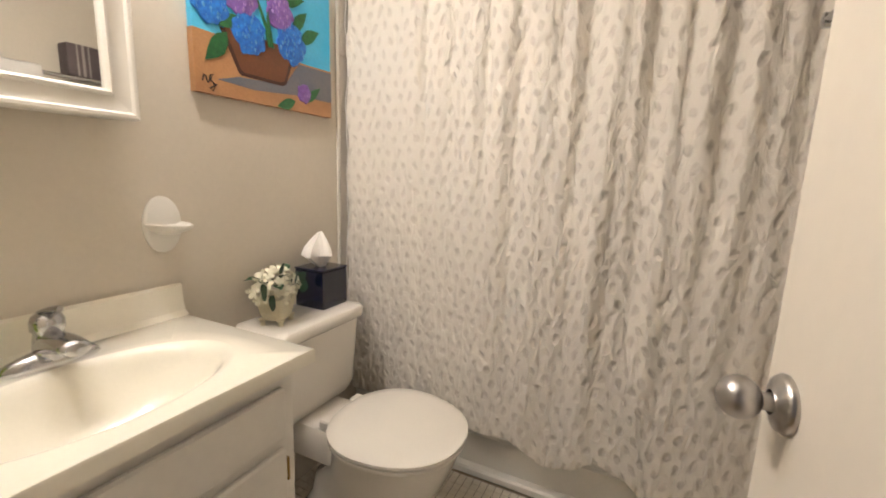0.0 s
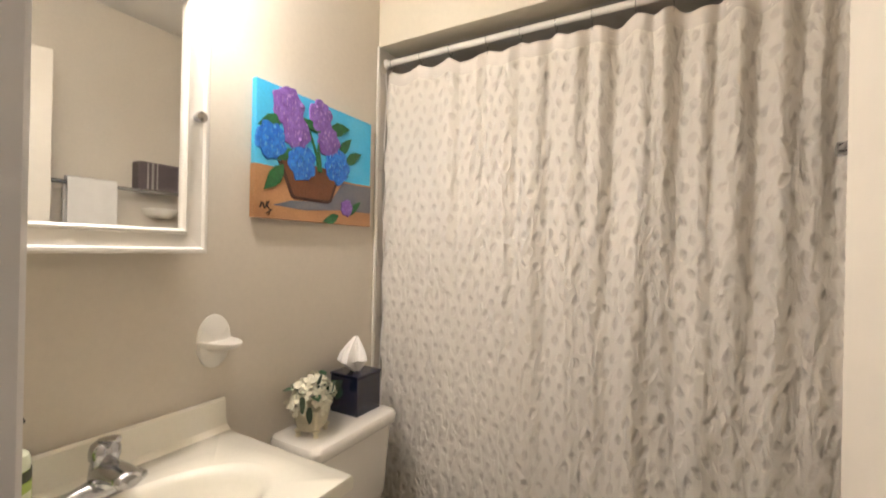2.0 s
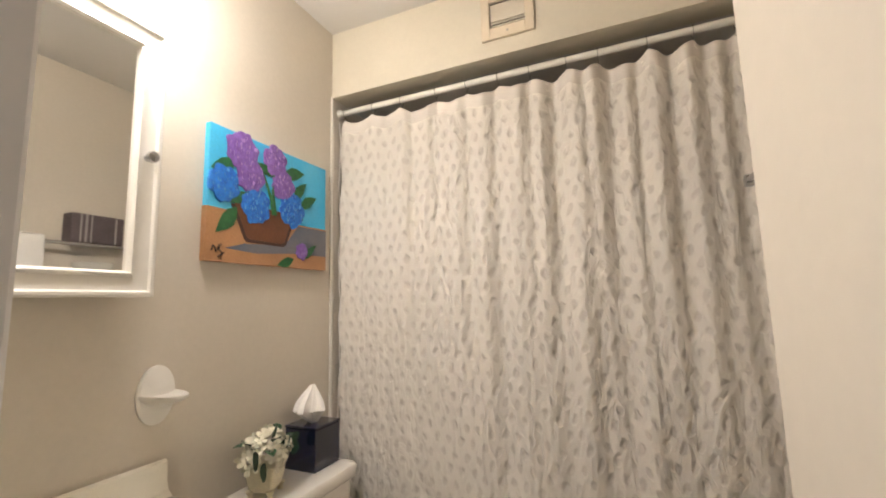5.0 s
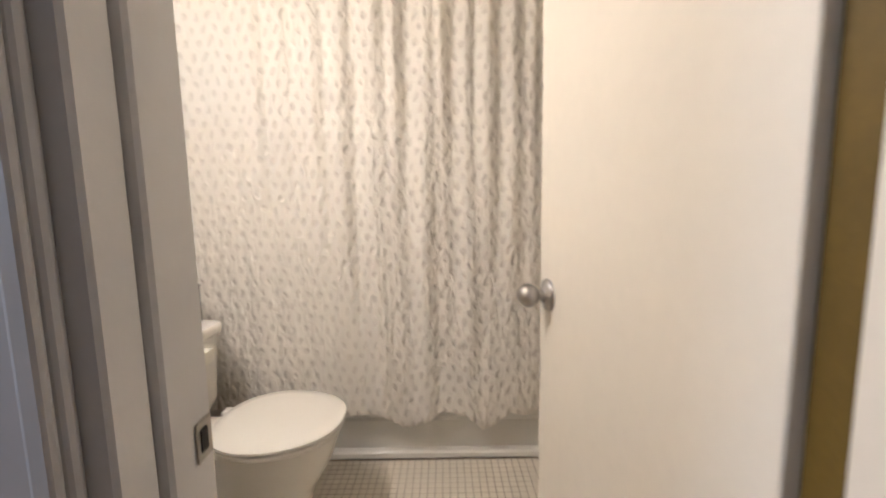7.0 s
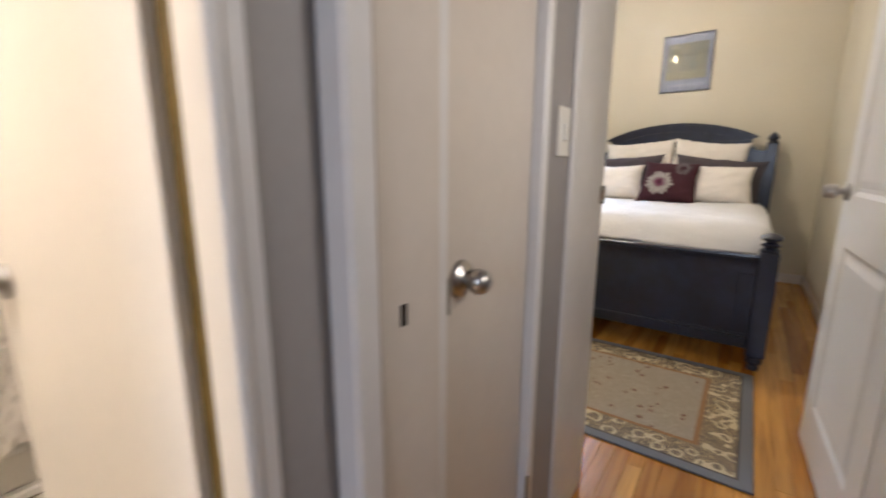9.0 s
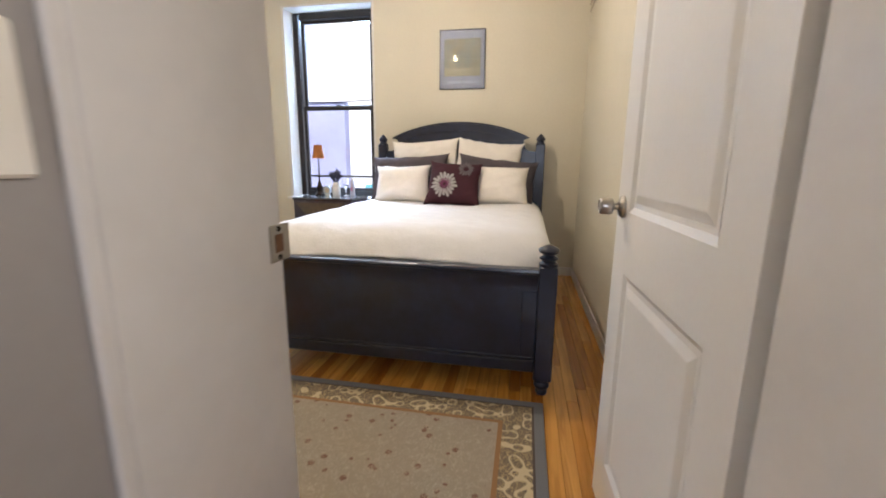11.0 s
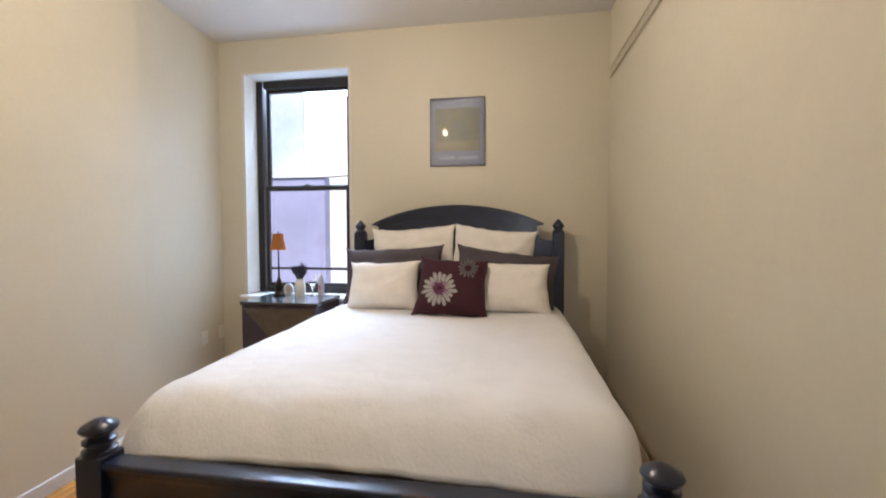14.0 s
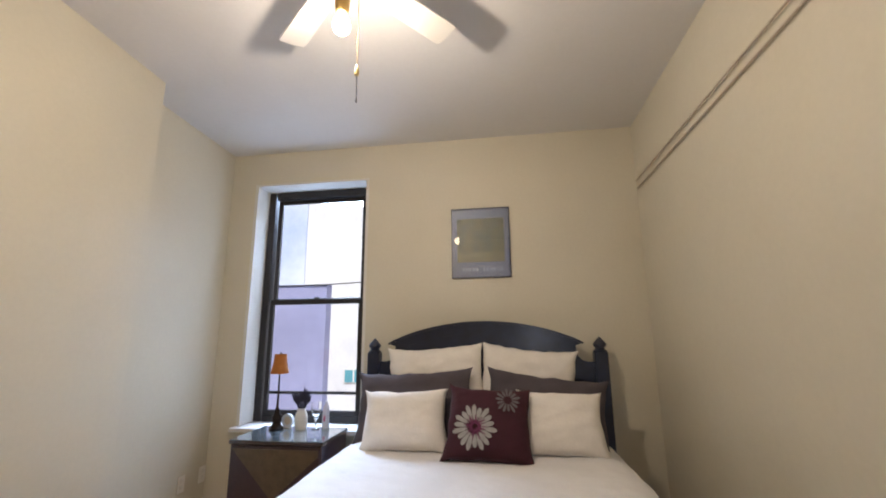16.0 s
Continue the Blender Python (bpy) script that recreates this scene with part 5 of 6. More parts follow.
def bed_post(x, y, h):
    p = part("post", bmesh.new(), BED_BLACK, bed)
    bm = bmesh.new()
    lathe(bm, POST, 28, Matrix.Translation((x, y, 0)), idx=0)
    box(bm, x - 0.044, x + 0.044, y - 0.044, y + 0.044, 0.085, h - 0.105, 0.005)
    p.data = finish("post", bm, BED_BLACK, 40)
    if h > 1:
        part("finial", lathe(bmesh.new(), [(r, h + z) for r, z in HEAD_CAP], 32, Matrix.Translation((x, y, 0))), BED_BLACK, p, smooth=40)
        return
    part("finial", lathe(bmesh.new(), [(0, h - 0.106), (0.046, h - 0.106), (0.046, h - 0.092), (0.034, h - 0.086), (0.031, h - 0.080), (0.044, h - 0.070), (0.044, h - 0.062), (0.030, h - 0.056), (0.026, h - 0.050), (0.046, h - 0.038), (0.052, h - 0.028), (0.046, h - 0.018), (0.020, h - 0.004), (0.008, h), (0, h)], 32, Matrix.Translation((x, y, 0))), BED_BLACK, p, smooth=40)


for y in (BY0, BY1):
    bed_post(BX0, y, 0.785)
    bed_post(BX1, y, 1.455)
yi0, yi1 = BY0 + 0.044, BY1 - 0.044
part("foot_panel", boxes((BX0 - 0.012, BX0 + 0.012, yi0, yi1, 0.19, 0.63)), BED_BLACK, bed)
bm = bmesh.new()
prof = [(-0.018, 0.55), (-0.018, 0.612), (-0.022, 0.620), (-0.026, 0.630), (-0.027, 0.637), (-0.033, 0.641), (-0.036, 0.648), (-0.034, 0.659), (-0.029, 0.662)]
loft(bm, [[(BX0 + x, y, z) for x, z in prof] + [(BX0 - x, y, z) for x, z in reversed(prof)] for y in (yi0, yi1)])
part("foot_rail", bm, BED_BLACK, bed, smooth=30)
part("foot_lower_rail", boxes((BX0 - 0.024, BX0 + 0.024, yi0, yi1, 0.12, 0.185), (BX0 - 0.018, BX0 + 0.018, yi0, yi1, 0.1855, 0.20), bevel=0.005), BED_BLACK, bed)
for y0, y1 in ((yi0, yi0 + 0.075), (yi1 - 0.075, yi1)):
    part("foot_stile", boxes((BX0 - 0.017, BX0 + 0.017, y0, y1, 0.201, 0.549), bevel=0.003), BED_BLACK, bed)
for wy0, wy1 in ((-0.22, -0.05), (0.0, 0.09), (0.47, 0.55)):
    part("worn_edge", boxes((BX0 - 0.0348, BX0 - 0.031, wy0, wy1, 0.6600, 0.6626), bevel=0.0012), WORN, bed)
for y in (BY0 + 0.0, BY1 - 0.0):
    part("side_rail", boxes((BX0 + 0.045, BX1 - 0.045, y - 0.014, y + 0.014, 0.22, 0.42), bevel=0.004), BED_BLACK, bed)
bm = bmesh.new()
cy = (BY0 + BY1) / 2
out, n = [], 28
for i in range(n + 1):
    u = -1 + 2 * i / n
    out.append((cy + u * 0.70, 1.415 + 0.155 * (1 - u * u) ** 0.9))
prism(bm, [(cy + 0.62, 1.385), (cy - 0.62, 1.385)] + out, BX1 - 0.030, BX1 + 0.022)
part("arch", bm, BED_BLACK, bed)
bm = bmesh.new()
prism(bm, [(cy + 0.60, 0.55), (cy - 0.60, 0.55), (cy - 0.60, 1.405), (cy + 0.60, 1.405)], BX1 - 0.018, BX1 + 0.012)
part("head_panel", bm, BED_BLACK, bed)
bm = bmesh.new()
low = [(cy + u * 0.56, 1.388 + 0.098 * (1 - u * u) ** 0.9) for u in (-1 + 2 * i / n for i in range(n + 1))]
high = [(cy + u * 0.60, 1.402 + 0.106 * (1 - u * u) ** 0.9) for u in (1 - 2 * i / n for i in range(n + 1))]
prism(bm, low + high, BX1 - 0.040, BX1 - 0.0305)
part("arch_bead", bm, BED_BLACK, bed)
bm = bmesh.new()
high = [(cy + u * 0.70, 1.415 + 0.155 * (1 - u * u) ** 0.9) for u in (-1 + 2 * i / n for i in range(n + 1))]
low = [(cy + u * 0.69, 1.405 + 0.148 * (1 - u * u) ** 0.9) for u in (1 - 2 * i / n for i in range(n + 1))]
prism(bm, high + low, BX1 - 0.044, BX1 - 0.0305)
part("arch_lip", bm, BED_BLACK, bed)
for s in (-1, 1):
    bm = bmesh.new()
    e = yi1 - cy
    pts = [(cy + s * 0.60, 0.55), (cy + s * e, 0.55), (cy + s * e, 1.285), (cy + s * (e - 0.045), 1.285), (cy + s * (e - 0.08), 1.295), (cy + s * (e - 0.105), 1.32), (cy + s * (e - 0.118), 1.36), (cy + s * (e - 0.12), 1.41), (cy + s * 0.60, 1.41)]
    prism(bm, pts, BX1 - 0.020, BX1 + 0.016)
    part("head_shoulder", bm, BED_BLACK, bed)
part("head_rail", boxes((BX1 - 0.022, BX1 + 0.02, yi0, yi1, 0.25, 0.54), bevel=0.004), BED_BLACK, bed)

mattress = thing("mattress", "thick white mattress and box spring in the bed frame", "mattress", (4.88, cy, 0.30))
part("body", boxes((-1.00, 1.10, -0.735, 0.735, 0.0, 0.22), (-1.00, 1.10, -0.735, 0.735, 0.225, 0.42), bevel=0.03), TERRY, mattress)


def quilt_point(u, v):
    # u along the bed from foot to head, v across
    s = (v * 2 - 1) * 1.22
    mid = cy + 0.025
    side = 0.835 + (0.05 if s > 0 else 0.0)
    x = 3.772 + u * 2.19
    top = 0.812 + 0.008 * math.sin(x * 3.1 + 1) * math.cos(s * 2.7)
    a = abs(s)
    if a < 0.80:
        y, z = mid + s * side, top
    else:
        q = (a - 0.80) / 0.42
        bend = min(1, q / 0.45)
        y = mid + math.copysign(side * 0.80 + (0.175 if s > 0 else 0.195) * math.sin(bend * math.pi / 2), s)
        z = top - 0.115 * (1 - math.cos(bend * math.pi / 2)) - max(0, q - 0.45) / 0.55 * 0.33
        y += 0.014 * math.sin(x * 13 + s) * max(0, q - 0.4)
    foot = max(0.0, 0.13 - u) / 0.13
    z -= 0.15 * foot ** 2.2 * (1 + 0.25 * min(1, a) ** 3)
    y = mid + (y - mid) * (1 - 0.09 * foot ** 2)
    z += 0.008 * noise.noise((x * 4, y * 4, 1)) + 0.005 * noise.noise((x * 13, y * 11, 4)) + 0.018 * max(0, noise.noise((x * 3, y * 8, 9))) * max(0, 0.45 - u) + 0.0016 * noise.noise((x * 45, y * 45, 2))
    return (x, y, z)


quilt = thing("quilt", "white matelasse quilt spread smoothly over the bed", "quilt")
bm = bmesh.new()
grid_sheet(bm, 200, 170, quilt_point)
nt = QUILT.node_tree
bump_node = next(q for q in nt.nodes if q.type == "BUMP")
wave = nt.nodes.new("ShaderNodeTexVoronoi")
wave.inputs["Scale"].default_value = 15
co = next(q for q in nt.nodes if q.type == "TEX_COORD")
nt.links.new(co.outputs["Object"], wave.inputs["Vector"])
fine_noise = bump_node.inputs["Height"].links[0].from_socket
add = nt.nodes.new("ShaderNodeMath")
nt.links.new(wave.outputs["Distance"], add.inputs[0])
nt.links.new(fine_noise, add.inputs[1])
nt.links.new(add.outputs[0], bump_node.inputs["Height"])
ob = part("cloth", bm, QUILT, quilt, smooth=180)
so = ob.modifiers.new("thickness", "SOLIDIFY")
so.thickness, so.offset = 0.01, -1
for v0 in (0.0, 1.0):
    part("edge_binding", tube(bmesh.new(), [quilt_point(i / 60, v0) for i in range(61)], 0.007, 6), QUILT, quilt, smooth=60)


def pillow(name, label, material, at, w, h, t, lean, turn=0, roll=0, seed=1, category="pillow", group=""):
    """A stuffed pillow standing on its long edge; at is the middle of its lower edge, lean tips it back."""
    p = thing(name, label, category, Matrix.Translation(at) @ pose(0, 0, 0, 0, 0, turn) @ pose(0, 0, 0, roll, lean, 0), group)
    bm = bmesh.new()
    n = 64

    def f(side):
        def g(u, v):
            a, b = 2 * u - 1, 2 * v - 1
            yy = a * w / 2 * (1 - 0.07 * (1 - b * b) * 1.0 * abs(a) ** 3 + 0.045 * abs(b) ** 6)
            zz = h / 2 + b * h / 2 * (1 - 0.07 * (1 - a * a) * abs(b) ** 3 + 0.045 * abs(a) ** 6)
            th = t / 2 * ((1 - abs(a) ** 3.2) * (1 - abs(b) ** 3.2)) ** 0.55
            th += 0.006 * noise.noise((yy * 9, zz * 9, seed * 3.1)) * (1 - abs(a) ** 6) * (1 - abs(b) ** 6)
            th += 0.011 * noise.noise((yy * 6 + 5, zz * 13, seed)) * (1 - abs(a) ** 8) * (1 - abs(b) ** 6)
            th += 0.010 * noise.noise((yy * 4 + 5, zz * 20, seed)) * abs(a) ** 2 * (1 - abs(a) ** 8) * (1 - abs(b) ** 6)
            zz += 0.009 * noise.noise((yy * 14, seed * 2.3, b)) * abs(b) ** 5
            yy += 0.009 * noise.noise((zz * 14, seed * 5.1, a)) * abs(a) ** 5
            yy += 0.02 * a * (0.5 - v)
            crease = noise.noise((yy * 5 + zz * 9, zz * 4 - yy * 3, seed * 7.7))
            th += 0.012 * max(0, 0.35 - abs(crease)) * (1 - abs(a) ** 8) * (1 - abs(b) ** 6)
            return (side * th, yy, zz)
        return g

    grid_sheet(bm, n, n, f(1))
    grid_sheet(bm, n, n, f(-1))
    bmesh.ops.remove_doubles(bm, verts=bm.verts, dist=0.0008)
    part("cover", bm, material, p, smooth=60)
    return p


pillow("pillow", "square ivory linen pillow standing against the headboard", PILLOW_WHITE, (5.855, 0.560, 0.818), 0.70, 0.595, 0.17, 14, 0, -3.5, seed=1, group="ivory back pillows")
pillow("pillow", "square ivory linen pillow standing against the headboard", PILLOW_WHITE, (5.855, -0.018, 0.818), 0.66, 0.585, 0.17, 14, 0, 6, seed=2, group="ivory back pillows")
pillow("pillow", "charcoal grey cotton pillow behind the ivory pillows", PILLOW_GREY, (5.69, 0.680, 0.80), 0.79, 0.45, 0.17, 16, 0, -3, seed=3, group="grey pillows")
pillow("pillow", "charcoal grey cotton pillow behind the ivory pillows", PILLOW_GREY, (5.69, -0.125, 0.80), 0.76, 0.43, 0.17, 16, 0, 6.5, seed=4, group="grey pillows")
pillow("pillow", "plump ivory linen pillow on the bed front row", PILLOW_WHITE, (5.48, 0.70, 0.80), 0.53, 0.36, 0.19, 22, 0, -2, seed=5, group="ivory front pillows")
pillow("pillow", "plump ivory linen pillow on the bed front row", PILLOW_WHITE, (5.48, -0.205, 0.80), 0.50, 0.36, 0.19, 22, 0, 1.5, seed=6, group="ivory front pillows")
cush = pillow("throw_pillow", "burgundy throw pillow embroidered with large grey daisies", PILLOW_WINE, (5.34, 0.205, 0.795), 0.48, 0.405, 0.16, 24, 0, 3, seed=7, category="throw pillow")


def daisy(parent, cy_, cz_, r, material, count=18, heart=True, cut=None):
    for i in range(count):
        a = 2 * math.pi * i / count + 0.1
        bm = bmesh.new()
        L0, L1, W = r * 0.30, r * (0.93 + 0.09 * math.sin(i * 2.3)), r * 0.105
        nn = 6
        lf, rt = [], []
        for k in range(nn + 1):
            u = k / nn
            rad = L0 + (L1 - L0) * u
            wd = W * (0.35 + 0.65 * math.sin(min(1, u * 1.15) * math.pi * 0.62)) * (1 if u < 0.95 else 0.25)
            for s, lst in ((1, lf), (-1, rt)):
                yy, zz = cy_ + rad * math.cos(a) - s * wd * math.sin(a), cz_ + rad * math.sin(a) + s * wd * math.cos(a)
                an, bn = 2 * yy / 0.46, 2 * (zz / 0.43) - 1
                an, bn = max(-0.995, min(0.995, an)), max(-0.995, min(0.995, bn))
                th = 0.08 * ((1 - abs(an) ** 3.2) * (1 - abs(bn) ** 3.2)) ** 0.55
                lst.append(bm.verts.new((-th - 0.015, yy, zz)))
        for k in range(nn):
            bm.faces.new((lf[k], lf[k + 1], rt[k + 1], rt[k]))
        part("petal", bm, material, parent)
    if heart:
        bm = bmesh.new()
        for i in range(26):
            a, q = i * 2.4, r * (0.34 + 0.24 * ((i * 7) % 5) / 4)
            tube(bm, [(-0.088, cy_ + q * 0.3 * math.cos(a), cz_ + q * 0.3 * math.sin(a)), (-0.098, cy_ + q * math.cos(a), cz_ + q * math.sin(a))], [0.005, 0.0015], 5)
        part("flower_heart", bm, FLOWER_HEART, parent)


daisy(cush, 0.070, 0.165, 0.122, PETAL_GREY)
daisy(cush, -0.105, 0.318, 0.072, PETAL_DARK, 14, False)

# rug
RX0, RX1, RY0, RY1 = 2.575, 3.62, -0.568, 1.10
rug = thing("rug", "grey and cream floral rug with scrolled border on wood floor", "rug", ((RX0 + RX1) / 2, (RY0 + RY1) / 2, 0.0005))
part("weave", boxes((-(RX1 - RX0) / 2, (RX1 - RX0) / 2, -(RY1 - RY0) / 2, (RY1 - RY0) / 2, 0, 0.009), bevel=0.003), rug_mat((RX1 - RX0) / 2, (RY1 - RY0) / 2), rug)

# nightstand
ns = thing("nightstand", "dark veneered nightstand with angular inlaid drawer fronts", "nightstand", (5.64, 1.265, 0))
NW, ND, NH = 0.66, 0.44, 0.80
part("body", boxes((0.012, ND, 0.012, NW - 0.012, 0.07, NH - 0.022), bevel=0.003), STAND_PURPLE, ns)
part("top", boxes((0.0, ND, 0.0, NW, NH - 0.0215, NH), bevel=0.004), STAND_TOP, ns)
part("glass_top", boxes((0.002, ND - 0.002, 0.002, NW - 0.002, NH + 0.0005, NH + 0.006), bevel=0.001), mat("reflecting_glass_top", (0.10, 0.12, 0.13), 0.04, vary=0.05, bump=0.0, coat=1.0, spec=1.0), ns)
for sy in (0.04, NW - 0.09):
    for sx in (0.03, ND - 0.08):
        part("foot", boxes((sx, sx + 0.05, sy, sy + 0.05, 0.0, 0.07), bevel=0.004), STAND_PURPLE, ns)
for k, (z0, z1) in enumerate(((0.42, 0.765), (0.085, 0.41))):
    dr = part("drawer", boxes((0.0, 0.0115, 0.02, NW - 0.02, z0, z1), bevel=0.002), STAND_PURPLE, ns)
    bm = bmesh.new()
    mid = (z0 + z1) / 2
    prism(bm, [(NW - 0.03, z1 - 0.01), (0.03, z1 - 0.01), (0.03, z1 - 0.05), (NW / 2, z0 + 0.03)] if k == 0 else [(NW - 0.03, z0 + 0.01), (0.03, z0 + 0.01), (NW / 2, z1 - 0.03)], -0.004, 0.0005)
    part("inlay", bm, STAND_OLIVE, dr)

tl = thing("table_lamp", "slim dark bronze table lamp with small amber shade", "table lamp", (5.965, 1.775, 0.8065))
part("base", lathe(bmesh.new(), [(0, 0), (0.050, 0), (0.052, 0.012), (0.040, 0.022), (0.026, 0.045), (0.034, 0.065), (0.036, 0.09), (0.020, 0.115), (0.022, 0.130), (0.014, 0.145), (0.008, 0.16), (0.006, 0.39), (0.010, 0.40), (0, 0.40)], 28), LAMP_BRONZE, tl, smooth=50)
part("shade", lathe(bmesh.new(), [(0.045, 0.535), (0.048, 0.535), (0.052, 0.48), (0.072, 0.395), (0.070, 0.395), (0.050, 0.48)], 28, None, (1, 0.9)), LAMP_SHADE, tl, smooth=50)
part("finial", lathe(bmesh.new(), [(0.004, 0.40), (0.004, 0.535), (0.008, 0.545), (0, 0.555)], 12), LAMP_BRONZE, tl, smooth=50)
ck = thing("clock", "small clear round clock on the nightstand", "clock", (6.02, 1.715, 0.8065, 0, 0, -10))
part("ring", lathe(bmesh.new(), [(0.030, -0.01), (0.048, -0.012), (0.050, 0.0), (0.048, 0.012), (0.030, 0.01), (0.030, -0.01)], 32, pose(0, 0, 0.052, 0, 90)), mat("clear_acrylic_rim", (0.62, 0.66, 0.70), 0.08, vary=0.02, bump=0.0, coat=0.8), ck, smooth=50)
part("face", lathe(bmesh.new(), [(0, -0.006), (0.030, -0.006), (0.030, 0.006), (0, 0.006)], 32, pose(0, 0, 0.052, 0, 90)), mat("clock_face", (0.62, 0.52, 0.38), 0.5, bump=0.0), ck)
part("stand", boxes((-0.015, 0.015, -0.03, 0.03, 0, 0.008), bevel=0.002), CERAMIC, ck)
vs_ = thing("vase", "white ribbed ceramic vase of dried lavender on the nightstand", "vase", (6.0, 1.60, 0.8065))
part("jar", lathe(bmesh.new(), [(0, 0), (0.040, 0), (0.046, 0.02), (0.047, 0.08), (0.040, 0.11), (0.030, 0.125), (0.031, 0.14), (0.034, 0.145), (0.028, 0.145), (0.026, 0.12), (0, 0.11)], 32), CERAMIC, vs_, smooth=50)
rnd = random.Random(5)
bm = bmesh.new()
for i in range(80):
    a, o = rnd.uniform(0, 6.28), rnd.uniform(0.1, 1)
    L_ = rnd.uniform(0.08, 0.15)
    e = Vector((0.075 * o * math.cos(a), 0.085 * o * math.sin(a), 0.14 + L_ * (1.1 - 0.35 * o)))
    s = Vector((0.015 * math.cos(a), 0.015 * math.sin(a), 0.12))
    tube(bm, [s, (s + e) / 2 + Vector((0, 0, 0.015)), e], [0.0012, 0.0015, 0.0005], 4)
    tube(bm, [(s + e) / 2 + Vector((0, 0, 0.015)), e + Vector((0, 0, 0.004))], [0.0045, 0.002], 5)
tagged(part("lavender", bm, LAVENDER, vs_), kind="stuff")
for nm, lb, ct, x, y, prof in (("drinking_glass", "empty clear stemmed glass on the nightstand", "glass", 6.0, 1.485, [(0, 0), (0.034, 0), (0.030, 0.004), (0.005, 0.01), (0.004, 0.06), (0.02, 0.08), (0.036, 0.12), (0.036, 0.19), (0.034, 0.19), (0.034, 0.122), (0.018, 0.084), (0, 0.078)]),):
    g = thing(nm, lb, ct, (x, y, 0.8065))
    part("bowl", lathe(bmesh.new(), prof, 28), GLASS, g, smooth=50)
bt = thing("lotion_bottle", "tall pale bottle with a pink mark on the nightstand", "bottle", (6.05, 1.43, 0.8065))
part("body", lathe(bmesh.new(), [(0, 0), (0.026, 0), (0.028, 0.006), (0.024, 0.12), (0.022, 0.15), (0.010, 0.165), (0.010, 0.19), (0, 0.19)], 24), mat("frosted_bottle", (0.66, 0.62, 0.66), 0.3, bump=0.0), bt, smooth=50)
part("mark", boxes((-0.029, -0.026, -0.008, 0.008, 0.05, 0.09), bevel=0.001), mat("pink_mark", (0.6, 0.15, 0.25), 0.5, bump=0.0), bt)

# poster
poster = thing("framed_poster", "framed olive garden print with slate border on cream wall", "poster", (6.178, 0.02, 1.908))
PWW, PHH = 0.465, 0.567
part("frame", boxes((-0.018, 0, 0.0, PWW, 0, 0.011), (-0.018, 0, 0.0, PWW, PHH - 0.011, PHH), (-0.018, 0, 0.0, 0.011, 0.011, PHH - 0.011), (-0.018, 0, PWW - 0.011, PWW, 0.011, PHH - 0.011), bevel=0.001), POSTER_FRAME, poster)
part("border", boxes((-0.006, -0.002, 0.011, PWW - 0.011, 0.011, PHH - 0.011)), POSTER_EDGE, poster)
part("print", boxes((-0.0072, -0.0064, 0.045, PWW - 0.045, 0.125, PHH - 0.085)), POSTER_ART, poster)
part("lily_band", boxes((-0.0080, -0.0074, 0.05, PWW - 0.05, 0.130, 0.205)), mat("pale_olive_print", (0.17, 0.155, 0.075), 0.4, vary=0.3, scale=25, bump=0.0), poster)
bm = bmesh.new()
for i, w_ in enumerate((14, 10, 16, 14, 15, 12, 0, 18, 16, 15, 12, 12)):
    if w_:
        box(bm, -0.0076, -0.0064, 0.065 + i * 0.0275, 0.065 + i * 0.0275 + w_ * 0.001, 0.055, 0.080)
part("title_bars", bm, POSTER_TEXT, poster)
gl = part("glazing", boxes((-0.0125, -0.0105, 0.011, PWW - 0.011, 0.011, PHH - 0.011)), GLASS, poster)
gl.visible_shadow = False

# ceiling fan
fan = thing("ceiling_fan", "white four-blade ceiling fan with a single lit bulb and pull chains", "ceiling fan", (4.241, 0.654, 0))
part("canopy", lathe(bmesh.new(), [(0, CZ - 0.001), (0.07, CZ - 0.001), (0.065, CZ - 0.03), (0.03, CZ - 0.06), (0.014, CZ - 0.07), (0.014, CZ - 0.11), (0, CZ - 0.11)], 32), FAN_WHITE, fan, smooth=45)
part("motor", lathe(bmesh.new(), [(0, 2.985), (0.05, 2.985), (0.10, 2.965), (0.115, 2.94), (0.115, 2.905), (0.10, 2.87), (0.06, 2.845), (0.06, 2.80), (0.045, 2.78), (0.03, 2.77), (0, 2.77)], 36), FAN_WHITE, fan, smooth=45)
for i in range(4):
    a = 48.2 + i * 91.2
    m4 = pose(0, 0, 2.896, 0, 0, a) @ pose(0, 0, 0, -10.7, 0, 0)
    bm = bmesh.new()
    outl = [(0.17, -0.045), (0.30, -0.058), (0.54, -0.066), (0.561, -0.060), (0.568, 0.0), (0.561, 0.060), (0.54, 0.066), (0.30, 0.058), (0.17, 0.045)]
    lo = [bm.verts.new(m4 @ Vector((x, y, 0))) for x, y in outl]
    hi = [bm.verts.new(m4 @ Vector((x, y, 0.006))) for x, y in outl]
    bm.faces.new(lo), bm.faces.new(hi)
    for k in range(len(outl)):
        j = (k + 1) % len(outl)
        bm.faces.new((lo[k], lo[j], hi[j], hi[k]))
    bl = part("blade", bm, FAN_WHITE, fan)
    bm = bmesh.new()
    box(bm, 0.08, 0.22, -0.018, 0.018, -0.008, -0.001, 0.002, m=m4)
    part("blade_arm", bm, FAN_WHITE, bl)
part("socket", lathe(bmesh.new(), [(0, 2.775), (0.028, 2.775), (0.030, 2.745), (0.026, 2.705), (0.018, 2.694), (0, 2.694)], 28), BRASS, fan, smooth=45)
bulb = part("bulb", lathe(bmesh.new(), [(0, 2.71), (0.013, 2.704), (0.018, 2.684), (0.030, 2.659), (0.034, 2.639), (0.030, 2.619), (0.016, 2.605), (0, 2.603)], 28), BULB, fan, smooth=45)
bulb.visible_shadow = False
bm = bmesh.new()
